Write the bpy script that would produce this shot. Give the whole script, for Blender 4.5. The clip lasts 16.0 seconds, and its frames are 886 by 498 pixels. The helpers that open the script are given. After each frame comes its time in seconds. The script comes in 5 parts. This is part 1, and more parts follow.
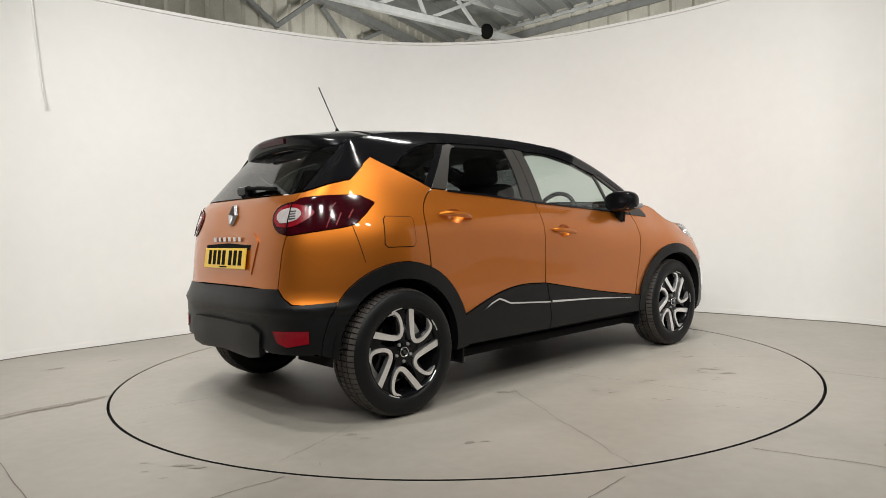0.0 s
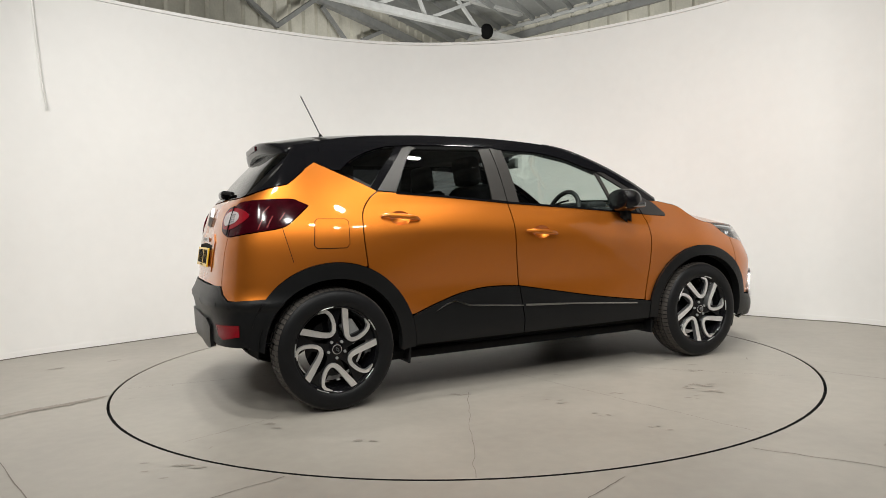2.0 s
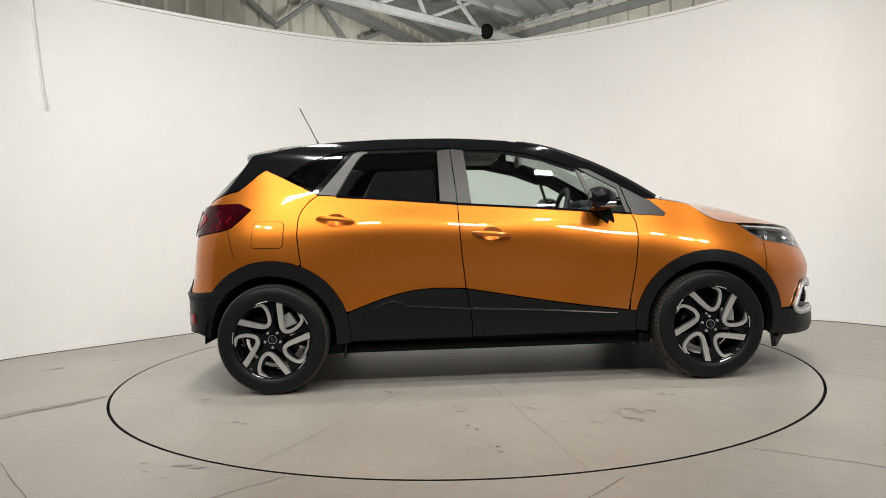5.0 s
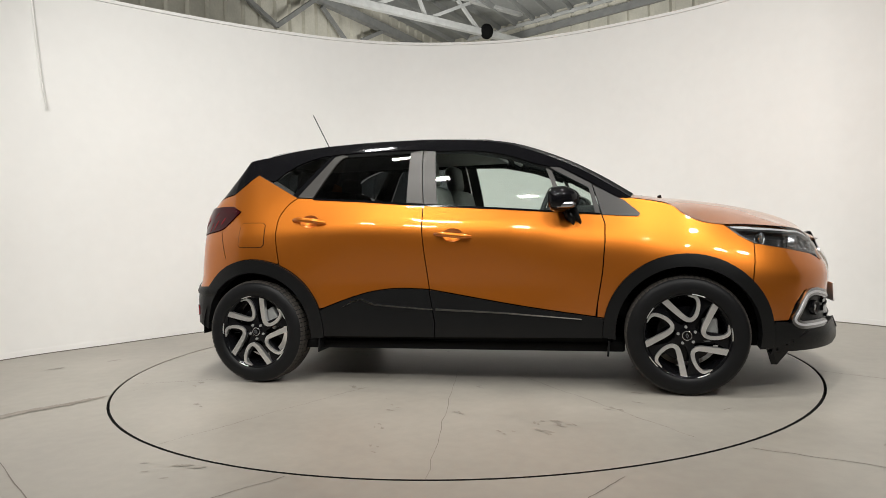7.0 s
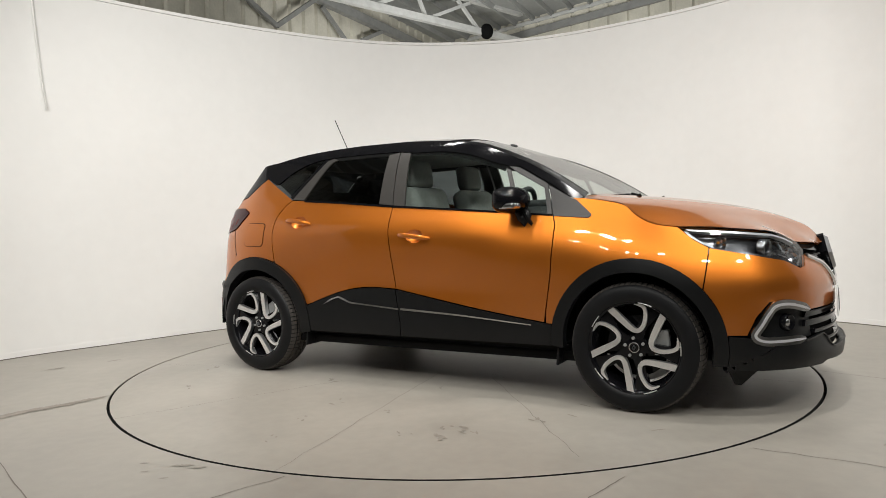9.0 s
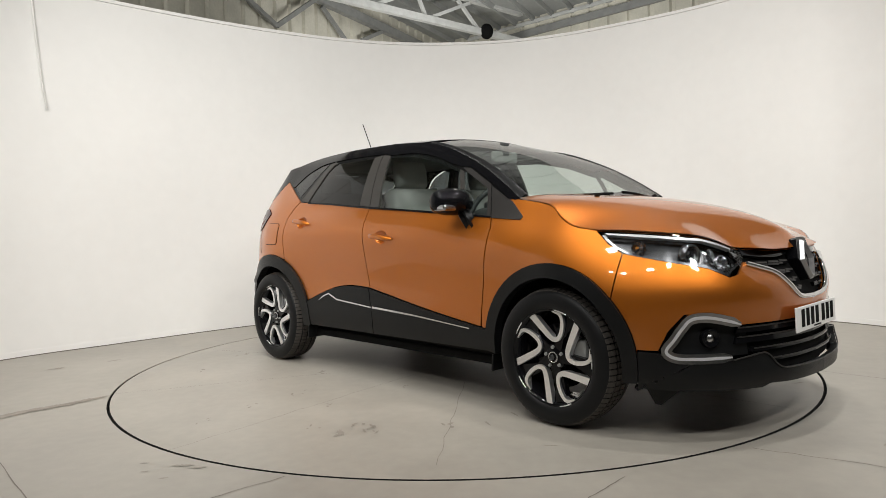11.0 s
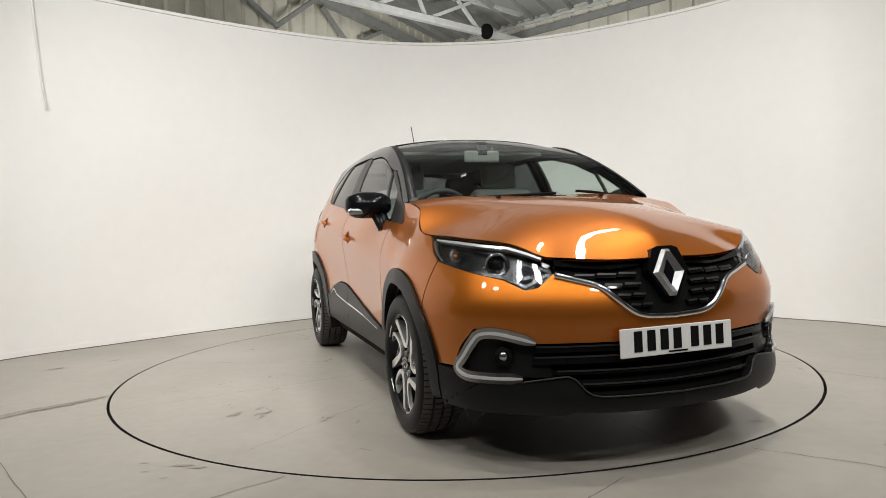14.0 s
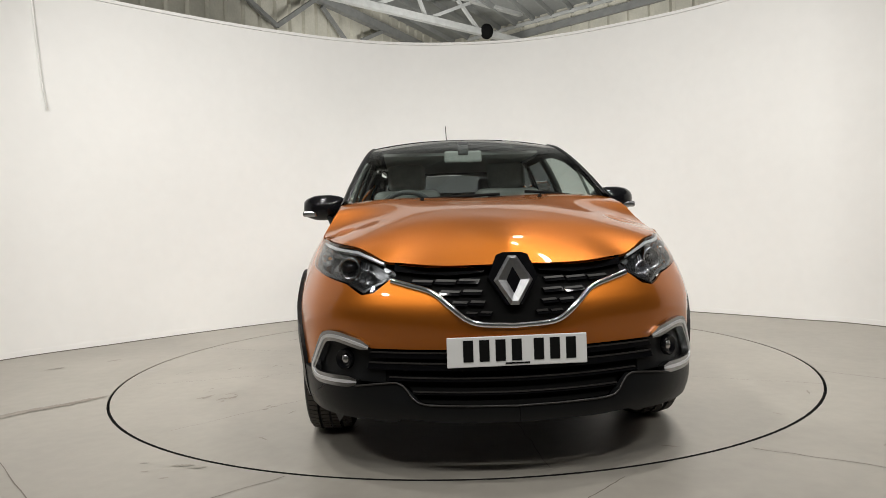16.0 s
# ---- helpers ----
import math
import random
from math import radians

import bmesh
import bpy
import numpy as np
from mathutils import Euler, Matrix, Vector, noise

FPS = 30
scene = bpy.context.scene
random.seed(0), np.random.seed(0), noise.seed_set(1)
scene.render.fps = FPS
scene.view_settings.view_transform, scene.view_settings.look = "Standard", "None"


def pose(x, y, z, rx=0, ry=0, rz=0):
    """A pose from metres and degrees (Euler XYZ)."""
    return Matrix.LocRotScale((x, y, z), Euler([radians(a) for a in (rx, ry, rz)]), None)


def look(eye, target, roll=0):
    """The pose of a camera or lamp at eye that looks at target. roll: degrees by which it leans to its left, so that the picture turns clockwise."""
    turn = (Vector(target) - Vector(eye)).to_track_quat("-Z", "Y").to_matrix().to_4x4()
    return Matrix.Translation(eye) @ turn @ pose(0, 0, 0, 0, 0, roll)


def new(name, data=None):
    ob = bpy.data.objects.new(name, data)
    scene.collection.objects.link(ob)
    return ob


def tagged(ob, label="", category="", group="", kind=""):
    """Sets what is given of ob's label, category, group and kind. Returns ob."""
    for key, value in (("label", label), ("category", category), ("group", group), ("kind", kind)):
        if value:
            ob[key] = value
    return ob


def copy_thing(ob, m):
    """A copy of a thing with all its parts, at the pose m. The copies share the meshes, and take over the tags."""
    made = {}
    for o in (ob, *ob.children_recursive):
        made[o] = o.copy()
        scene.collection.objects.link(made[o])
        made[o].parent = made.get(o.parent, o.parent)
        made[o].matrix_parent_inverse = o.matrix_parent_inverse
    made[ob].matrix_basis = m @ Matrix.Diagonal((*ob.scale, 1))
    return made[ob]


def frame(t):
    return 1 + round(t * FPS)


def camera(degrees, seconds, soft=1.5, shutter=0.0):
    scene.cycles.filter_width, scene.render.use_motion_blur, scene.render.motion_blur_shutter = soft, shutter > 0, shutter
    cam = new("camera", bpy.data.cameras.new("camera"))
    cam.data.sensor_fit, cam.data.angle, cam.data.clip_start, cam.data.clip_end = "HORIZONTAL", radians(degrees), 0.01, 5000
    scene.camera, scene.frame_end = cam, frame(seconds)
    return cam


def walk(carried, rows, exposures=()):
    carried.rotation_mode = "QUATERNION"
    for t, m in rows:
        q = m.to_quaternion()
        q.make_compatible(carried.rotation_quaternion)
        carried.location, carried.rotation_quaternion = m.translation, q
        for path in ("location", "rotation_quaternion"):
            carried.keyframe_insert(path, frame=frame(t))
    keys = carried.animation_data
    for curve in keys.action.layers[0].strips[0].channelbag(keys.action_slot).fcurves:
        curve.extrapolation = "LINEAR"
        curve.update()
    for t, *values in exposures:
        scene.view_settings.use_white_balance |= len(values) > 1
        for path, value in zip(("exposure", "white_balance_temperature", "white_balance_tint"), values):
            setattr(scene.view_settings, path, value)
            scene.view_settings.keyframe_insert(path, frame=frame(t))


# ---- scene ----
# Camera: stands still before the turntable.
EYE, PITCH, ROLL, YAW = (0.0, -4.797, 0.969), radians(-2.015), -1.877, radians(1.253)
cam = camera(66.705, 16.0, soft=0.65)
AIM = (EYE[0] - math.sin(YAW) * math.cos(PITCH), EYE[1] + math.cos(YAW) * math.cos(PITCH), EYE[2] + math.sin(PITCH))
CAM_POSE = look(EYE, AIM, ROLL)
walk(cam, [(0, CAM_POSE), (16, CAM_POSE)], exposures=[(0, 0.0), (16, 0.0)])

# Turntable: turns at a steady rate with the car on it.
PHI0, RATE = 42.70, -8.0
CAR_X, CAR_Y = -1.149, 0.016

# World: only a trace of light gets into the closed hall.
world = bpy.data.worlds.new("world")
scene.world = world
world.use_nodes = True
world.node_tree.nodes["Background"].inputs[0].default_value = (0.8, 0.85, 0.9, 1)
world.node_tree.nodes["Background"].inputs[1].default_value = 0.15


def lamp(name, eye, target, sx, sy, watts, colour=(1, 0.985, 0.943), spread=180):
    """A rectangular floodlight, its lamp just below the glass of its housing."""
    d = bpy.data.lights.new(name, "AREA")
    d.shape, d.size, d.size_y, d.energy, d.color = "RECTANGLE", sx, sy, watts, colour
    d.spread = radians(spread)
    ob = new(name, d)
    ob.matrix_world = look(eye, target)
    return ob


# Floodlights hang below the hall roof: a row across the open side, tilted down to the wall, and a weaker pair nearer the turntable.
LAMPS = [((sgn * x, y, 4.25), (sgn * x, y + 5.2, 1.7), 0.38, 0.19, w, 110) for sgn in (-1, 1) for x, y, w in ((0.8, -5.2, 22), (2.8, -5.2, 27), (3.5, -4.7, 21))]
LAMPS += [((sgn * 1.7, -3.2, 4.45), (sgn * 1.6, 0.6, 0.7), 0.38, 0.19, 32, 120) for sgn in (-1, 1)]
LAMPS += [((sgn * 1.5, y, 4.65), (sgn * 1.5, y + 0.8, 0.0), 0.38, 0.19, w, 105) for sgn in (-1, 1) for y, w in ((-1.5, 21), (0.1, 19))]
for eye, target, wide, high, watts, spread in LAMPS:
    lamp("floodlight_beam", eye, target, wide, high, watts, spread=spread)
# fill lamp added out of sight behind the studio wall to brighten the hall roof
lamp("hall_fill_light", (0.6, 5.2, 2.7), (0.8, 7.5, 5.3), 3.0, 0.3, 105, spread=170)


# ---- materials ----
def material(name, colour, rough=0.5, metal=0.0, coat=0.0, noise_scale=0.0, vary=0.1, bump=0.0, bump_scale=200.0, coat_rough=0.03, spec=0.5, speck=0.0):
    """Principled surface with variation at two scales and fine relief."""
    m = bpy.data.materials.new(name)
    m.use_nodes = True
    nt = m.node_tree
    b = nt.nodes["Principled BSDF"]
    b.inputs["Base Color"].default_value = (*colour, 1)
    b.inputs["Roughness"].default_value = rough
    b.inputs["Metallic"].default_value = metal
    b.inputs["Coat Weight"].default_value = coat
    b.inputs["Coat Roughness"].default_value = coat_rough
    b.inputs["Specular IOR Level"].default_value = spec
    tc = nt.nodes.new("ShaderNodeTexCoord")
    if noise_scale:
        n1 = nt.nodes.new("ShaderNodeTexNoise")
        n1.inputs["Scale"].default_value, n1.inputs["Detail"].default_value = noise_scale, 6
        n2 = nt.nodes.new("ShaderNodeTexNoise")
        n2.inputs["Scale"].default_value, n2.inputs["Detail"].default_value = noise_scale * 14, 3
        add = nt.nodes.new("ShaderNodeMath")
        add.operation = "MULTIPLY_ADD"
        add.inputs[1].default_value = 0.35
        ramp = nt.nodes.new("ShaderNodeValToRGB")
        ramp.color_ramp.elements[0].position, ramp.color_ramp.elements[1].position = 0.35, 0.95
        lo = tuple(c * (1 - vary) for c in colour)
        hi = tuple(min(c * (1 + vary * 0.6), 0.95) for c in colour)
        ramp.color_ramp.elements[0].color, ramp.color_ramp.elements[1].color = (*lo, 1), (*hi, 1)
        for n in (n1, n2):
            nt.links.new(tc.outputs["Object"], n.inputs["Vector"])
        nt.links.new(n2.outputs["Fac"], add.inputs[0])
        nt.links.new(n1.outputs["Fac"], add.inputs[2])
        nt.links.new(add.outputs[0], ramp.inputs["Fac"])
        nt.links.new(ramp.outputs["Color"], b.inputs["Base Color"])
    if bump:
        n3 = nt.nodes.new("ShaderNodeTexNoise")
        n3.inputs["Scale"].default_value, n3.inputs["Detail"].default_value = bump_scale, 2
        bp = nt.nodes.new("ShaderNodeBump")
        bp.inputs["Strength"].default_value, bp.inputs["Distance"].default_value = bump, 0.002
        nt.links.new(tc.outputs["Object"], n3.inputs["Vector"])
        nt.links.new(n3.outputs["Fac"], bp.inputs["Height"])
        nt.links.new(bp.outputs["Normal"], b.inputs["Normal"])
    return m


def glass(name, tint, gloss_rough=0.0, ior=1.5):
    m = bpy.data.materials.new(name)
    m.use_nodes = True
    nt = m.node_tree
    nt.nodes.remove(nt.nodes["Principled BSDF"])
    tr, gl = nt.nodes.new("ShaderNodeBsdfTransparent"), nt.nodes.new("ShaderNodeBsdfGlossy")
    lw, mx = nt.nodes.new("ShaderNodeLayerWeight"), nt.nodes.new("ShaderNodeMixShader")
    pw, ma = nt.nodes.new("ShaderNodeMath"), nt.nodes.new("ShaderNodeMath")
    pw.operation, ma.operation = "POWER", "MULTIPLY_ADD"
    pw.inputs[1].default_value, ma.inputs[1].default_value, ma.inputs[2].default_value = 4.0, 0.9, 0.06
    tr.inputs[0].default_value = (*tint, 1)
    gl.inputs["Roughness"].default_value = gloss_rough
    lw.inputs["Blend"].default_value = 0.5
    nt.links.new(lw.outputs["Facing"], pw.inputs[0])
    nt.links.new(pw.outputs[0], ma.inputs[0])
    nt.links.new(ma.outputs[0], mx.inputs[0])
    nt.links.new(tr.outputs[0], mx.inputs[1])
    nt.links.new(gl.outputs[0], mx.inputs[2])
    nt.links.new(mx.outputs[0], nt.nodes["Material Output"].inputs["Surface"])
    return m


M_WALL = material("white_painted_board", (0.86, 0.85, 0.832), 0.75, noise_scale=0.7, vary=0.05, bump=0.1, bump_scale=40)
M_FLOOR = material("grey_painted_concrete", (0.330, 0.306, 0.268), 0.42, noise_scale=0.9, vary=0.22, bump=0.12, bump_scale=60)
M_DISC = material("grey_painted_concrete_disc", (0.335, 0.311, 0.272), 0.42, noise_scale=1.1, vary=0.2, bump=0.12, bump_scale=60)
M_STAIN = material("worn_bare_concrete", (0.27, 0.24, 0.205), 0.6, noise_scale=20, vary=0.3)
M_SCUFF = material("faint_scuffed_paint", (0.275, 0.250, 0.215), 0.55, noise_scale=20, vary=0.3)
M_JOINT = material("dark_joint", (0.17, 0.15, 0.13), 0.8)
# near-black that stands for the shade inside the rim gap
M_GAP_SHADE = material("gap_shade_black", (0.008, 0.008, 0.008), 0.9)
M_CLAD = material("beige_sheet_cladding", (0.62, 0.60, 0.52), 0.55, noise_scale=2.0, vary=0.25)
M_ROOFSHEET = material("grey_roof_sheet", (0.34, 0.35, 0.345), 0.6, noise_scale=2.0, vary=0.25)
M_STEEL = material("galvanised_steel", (0.62, 0.63, 0.62), 0.5, 0.1, noise_scale=6, vary=0.2)
M_DKSTEEL = material("dark_steel", (0.30, 0.305, 0.30), 0.55, 0.2, noise_scale=6, vary=0.2)
M_PAINT = material("copper_orange_metallic", (0.575, 0.172, 0.019), 0.43, 0.90, 1.0, noise_scale=900, vary=0.05)
M_BLACK = material("gloss_black_paint", (0.005, 0.005, 0.006), 0.08, 0.0, 0.0, spec=0.22)
M_PLASTIC = material("grained_black_plastic", (0.007, 0.0073, 0.0078), 0.36, bump=0.2, bump_scale=500, noise_scale=8, vary=0.2, spec=0.22)
M_DARK = material("black_underbody", (0.006, 0.006, 0.006), 0.85, spec=0.1)
M_SATIN = material("satin_grey_trim", (0.042, 0.039, 0.036), 0.4, 0.2, noise_scale=30, vary=0.06)
M_GREYTRIM = material("dark_grey_trim", (0.022, 0.020, 0.019), 0.42, 0.1, noise_scale=30, vary=0.06)
M_CHROME = material("chrome", (0.75, 0.75, 0.76), 0.12, 1.0)
M_SATINCHROME = material("satin_chrome", (0.42, 0.42, 0.43), 0.24, 1.0, noise_scale=40, vary=0.06)
M_BADGE = material("brushed_badge_chrome", (0.40, 0.40, 0.41), 0.40, 1.0, noise_scale=60, vary=0.1)
M_SILVER = material("machined_alloy", (0.93, 0.93, 0.94), 0.30, 0.92, noise_scale=80, vary=0.05)
M_RUBBER = material("tyre_rubber", (0.006, 0.0062, 0.007), 0.48, noise_scale=12, vary=0.3, bump=0.2, bump_scale=150, spec=0.22)
M_TREAD = material("worn_tread_rubber", (0.055, 0.048, 0.042), 0.8, noise_scale=20, vary=0.3, bump=0.3, bump_scale=150)
M_GLASS = glass("clear_green_glass", (0.80, 0.87, 0.84))
M_TINT = glass("privacy_glass", (0.11, 0.12, 0.125))
M_LENS = glass("clear_lamp_lens", (0.9, 0.92, 0.93))
M_RED = material("dark_red_lens", (0.030, 0.0015, 0.004), 0.10, spec=0.25, noise_scale=25, vary=0.5)
M_BRIGHTRED = material("red_reflector", (0.20, 0.004, 0.010), 0.25, coat=0.15, spec=0.3, noise_scale=60, vary=0.2)
M_WHITE = material("white_plate", (0.78, 0.78, 0.77), 0.35, coat=0.3)
M_YELLOW = material("yellow_plate", (0.80, 0.50, 0.03), 0.35, coat=0.3)
M_SEAT = material("light_grey_cloth", (0.30, 0.30, 0.29), 0.9, noise_scale=40, vary=0.15)
M_SEATDARK = material("dark_grey_cloth", (0.06, 0.06, 0.062), 0.9, noise_scale=40, vary=0.15)
M_DASH = material("dark_dashboard_plastic", (0.03, 0.03, 0.032), 0.6, bump=0.2)
M_INDIC = material("silver_lamp_reflector", (0.45, 0.45, 0.47), 0.25, 1.0)
M_STRIP = material("bright_silver_trim", (0.72, 0.72, 0.74), 0.38, 0.55, noise_scale=30, vary=0.08)
M_LAMPIN = material("smoked_chrome", (0.12, 0.12, 0.125), 0.26, 0.9, noise_scale=30, vary=0.6)
M_FROST = material("frosted_reversing_lens", (0.42, 0.38, 0.38), 0.25, coat=0.4, noise_scale=40, vary=0.2)
M_AMBER = material("amber_indicator", (0.7, 0.25, 0.03), 0.3, coat=0.6)


# ---- mesh helpers ----
def mesh_ob(name, verts, faces, mat, parent=None, label="", smooth=False, normals=None):
    me = bpy.data.meshes.new(name)
    me.from_pydata([tuple(v) for v in verts], [], faces)
    me.materials.append(mat)
    if smooth:
        me.polygons.foreach_set("use_smooth", [True] * len(me.polygons))
    if normals is not None:
        me.normals_split_custom_set_from_vertices([tuple(n) for n in normals])
    me.update()
    ob = new(name, me)
    if parent is not None:
        ob.parent = parent
    if label:
        tagged(ob, label)
    return ob


def part(name, bm, mat, parent=None, label="", smooth=False):
    me = bpy.data.meshes.new(name)
    bm.to_mesh(me)
    bm.free()
    me.materials.append(mat)
    if smooth:
        me.polygons.foreach_set("use_smooth", [True] * len(me.polygons))
    ob = new(name, me)
    if parent is not None:
        ob.parent = parent
    if label:
        tagged(ob, label)
    return ob


def empty(name):
    return new(name)


def box(bm, size, at, bevel=0.0, rot=(0, 0, 0), segs=2):
    r = bmesh.ops.create_cube(bm, size=1)
    bmesh.ops.transform(bm, matrix=pose(*at, *rot) @ Matrix.Diagonal((*size, 1)), verts=r["verts"])
    if bevel:
        edges = list({e for v in r["verts"] for e in v.link_edges})
        bmesh.ops.bevel(bm, geom=edges, offset=bevel, segments=segs, profile=0.5, affect="EDGES")
    return bm


def bar(bm, a, b, w, h):
    """A square bar from a to b."""
    a, b = Vector(a), Vector(b)
    d = b - a
    r = bmesh.ops.create_cube(bm, size=1)
    m = Matrix.Translation((a + b) / 2) @ d.to_track_quat("Y", "Z").to_matrix().to_4x4() @ Matrix.Diagonal((w, d.length, h, 1))
    bmesh.ops.transform(bm, matrix=m, verts=r["verts"])


def lathe(profile, n, axis_y=True):
    """Turns (radius, offset) round the y axis. Returns verts, faces."""
    vs, fs = [], []
    k = len(profile)
    for i in range(n):
        a = 2 * math.pi * i / n
        for r, o in profile:
            vs.append((r * math.cos(a), o, r * math.sin(a)))
    for i in range(n):
        for j in range(k - 1):
            fs.append((i * k + j, i * k + j + 1, ((i + 1) % n) * k + j + 1, ((i + 1) % n) * k + j))
    return vs, fs


def tube(name, pts, radius, mat, parent=None, label="", cyclic=False, squash=None):
    cu = bpy.data.curves.new(name, "CURVE")
    cu.dimensions, cu.bevel_depth, cu.bevel_resolution = "3D", radius, 3
    sp = cu.splines.new("POLY")
    sp.points.add(len(pts) - 1)
    for p, v in zip(sp.points, pts):
        p.co = (*v, 1)
    sp.use_cyclic_u, cu.use_fill_caps = cyclic, True
    tmp = bpy.data.objects.new(name, cu)
    me = bpy.data.meshes.new_from_object(tmp)
    bpy.data.objects.remove(tmp)
    me.materials.clear()
    me.materials.append(mat)
    me.polygons.foreach_set("use_smooth", [True] * len(me.polygons))
    ob = new(name, me)
    ob.parent = parent
    if label:
        tagged(ob, label)
    return ob


def spline(pts, n):
    """Catmull-Rom curve through the points."""
    p = [np.array(a, float) for a in pts]
    p = [2 * p[0] - p[1]] + p + [2 * p[-1] - p[-2]]
    out = []
    for i in range(1, len(p) - 2):
        for t in np.linspace(0, 1, n, endpoint=False):
            a, b, c, d = p[i - 1:i + 3]
            out.append(0.5 * (2 * b + (c - a) * t + (2 * a - 5 * b + 4 * c - d) * t * t + (3 * b - a - 3 * c + d) * t ** 3))
    out.append(p[-2])
    return np.array(out)


def curve_at(pts, n):
    """n points evenly spaced along a smooth curve."""
    c = spline(pts, 16)
    d = np.concatenate([[0], np.cumsum(np.linalg.norm(np.diff(c, axis=0), axis=1))])
    return np.stack([np.interp(np.linspace(0, d[-1], n), d, c[:, i]) for i in range(c.shape[1])], 1)


# ---- the studio: floor, turntable, curved wall, hall ----
RING = 2.271


def ring_sheet(name, r0, outer, z, mat):
    n = 128
    vs, fs = [], []
    for i in range(n):
        a = 2 * math.pi * i / n
        vs.append((r0 * math.cos(a), r0 * math.sin(a), z))
        vs.append((outer * math.cos(a), outer * math.sin(a), z))
        vs.append((r0 * math.cos(a), r0 * math.sin(a), z - 0.006))
    for i in range(n):
        j = (i + 1) % n
        fs += [(3 * i, 3 * i + 1, 3 * j + 1, 3 * j), (3 * i + 2, 3 * i, 3 * j, 3 * j + 2)]
    return mesh_ob(name, vs, fs, mat)


floor = tagged(ring_sheet("floor", RING + 0.008, 16.0, 0.0, M_FLOOR), "grey painted concrete floor with worn patches and joints", "floor", kind="structure")


def strip_mesh(name, pts, w, z, mat, parent):
    p = np.array(pts, float)
    vs, fs = [], []
    for i in range(len(p)):
        d = p[min(i + 1, len(p) - 1)] - p[max(i - 1, 0)]
        n = np.array([-d[1], d[0]]) / np.hypot(*d)
        ww = w * random.uniform(0.6, 1.3)
        vs += [(*(p[i] + n * ww / 2), z), (*(p[i] - n * ww / 2), z)]
    for i in range(len(p) - 1):
        fs.append((2 * i, 2 * i + 1, 2 * i + 3, 2 * i + 2))
    return mesh_ob(name, vs, fs, mat, parent)


def wiggle(a, b, n=14, amp=0.006):
    a, b = np.array(a, float), np.array(b, float)
    d = (b - a) / np.hypot(*(b - a))
    nn = np.array([-d[1], d[0]])
    return [a + (b - a) * t + nn * random.uniform(-amp, amp) for t in np.linspace(0, 1, n)]


for a, b in [((-2.02, -1.95), (-1.0, -3.02)), ((-1.35, -2.77), (-0.71, -2.19)), ((0.30, -2.62), (0.60, -2.28)), ((2.20, -0.65), (3.2, -1.66)), ((-2.2, -0.86), (-3.3, -1.9)), ((1.2, -2.0), (1.75, -2.35))]:
    strip_mesh("joint", wiggle(a, b), 0.004, 0.0015, M_JOINT, floor)


def stain(name, cx, cy, rx, ry, turn, z, parent, seed, mat):
    """A ragged worn patch."""
    rnd = random.Random(seed)
    vs = [(cx, cy, z)]
    n = 40
    for i in range(n):
        a = 2 * math.pi * i / n
        k = rnd.uniform(0.45, 1.1)
        x, y = rx * math.cos(a) * k, ry * math.sin(a) * k
        vs.append((cx + x * math.cos(turn) - y * math.sin(turn), cy + x * math.sin(turn) + y * math.cos(turn), z))
    return mesh_ob(name, vs, [(0, 1 + i, 1 + (i + 1) % n) for i in range(n)], mat, parent)


stain("worn_patch", -2.42, -1.06, 0.31, 0.034, 0.78, 0.002, floor, 3, M_STAIN)
stain("worn_patch", -2.52, -1.20, 0.16, 0.050, 0.76, 0.0022, floor, 7, M_STAIN)
stain("worn_patch", -2.33, -1.01, 0.18, 0.035, 0.74, 0.0025, floor, 4, M_STAIN)
stain("worn_patch", -2.24, -0.89, 0.13, 0.03, 0.78, 0.003, floor, 5, M_STAIN)
stain("worn_patch", -2.38, -1.05, 0.10, 0.045, 0.7, 0.0035, floor, 6, M_STAIN)
for i, (x, y, r) in enumerate([(-1.18, -2.04, 0.03), (-1.10, -2.07, 0.025), (-1.31, -2.1, 0.012), (-1.36, -2.0, 0.012), (-1.2, -2.18, 0.012), (2.3, -1.3, 0.02), (2.5, -1.25, 0.02), (1.75, -2.0, 0.015), (-3.0, 0.1, 0.05), (-2.7, 0.35, 0.04)]):
    stain("scuff", x, y, r * 1.8, r * 0.5, 0.1 * i, 0.002, floor, 20 + i, M_SCUFF)

pit = tagged(mesh_ob("pit", *lathe([(RING + 0.0085, 0.065), (RING + 0.0085, 0), (RING - 0.0085, 0), (RING - 0.0085, 0.065)], 128), M_GAP_SHADE), "gap beneath the turntable rim, its shade painted black", "pit", kind="structure")
pit.matrix_world = pose(0, 0, -0.07, 90)

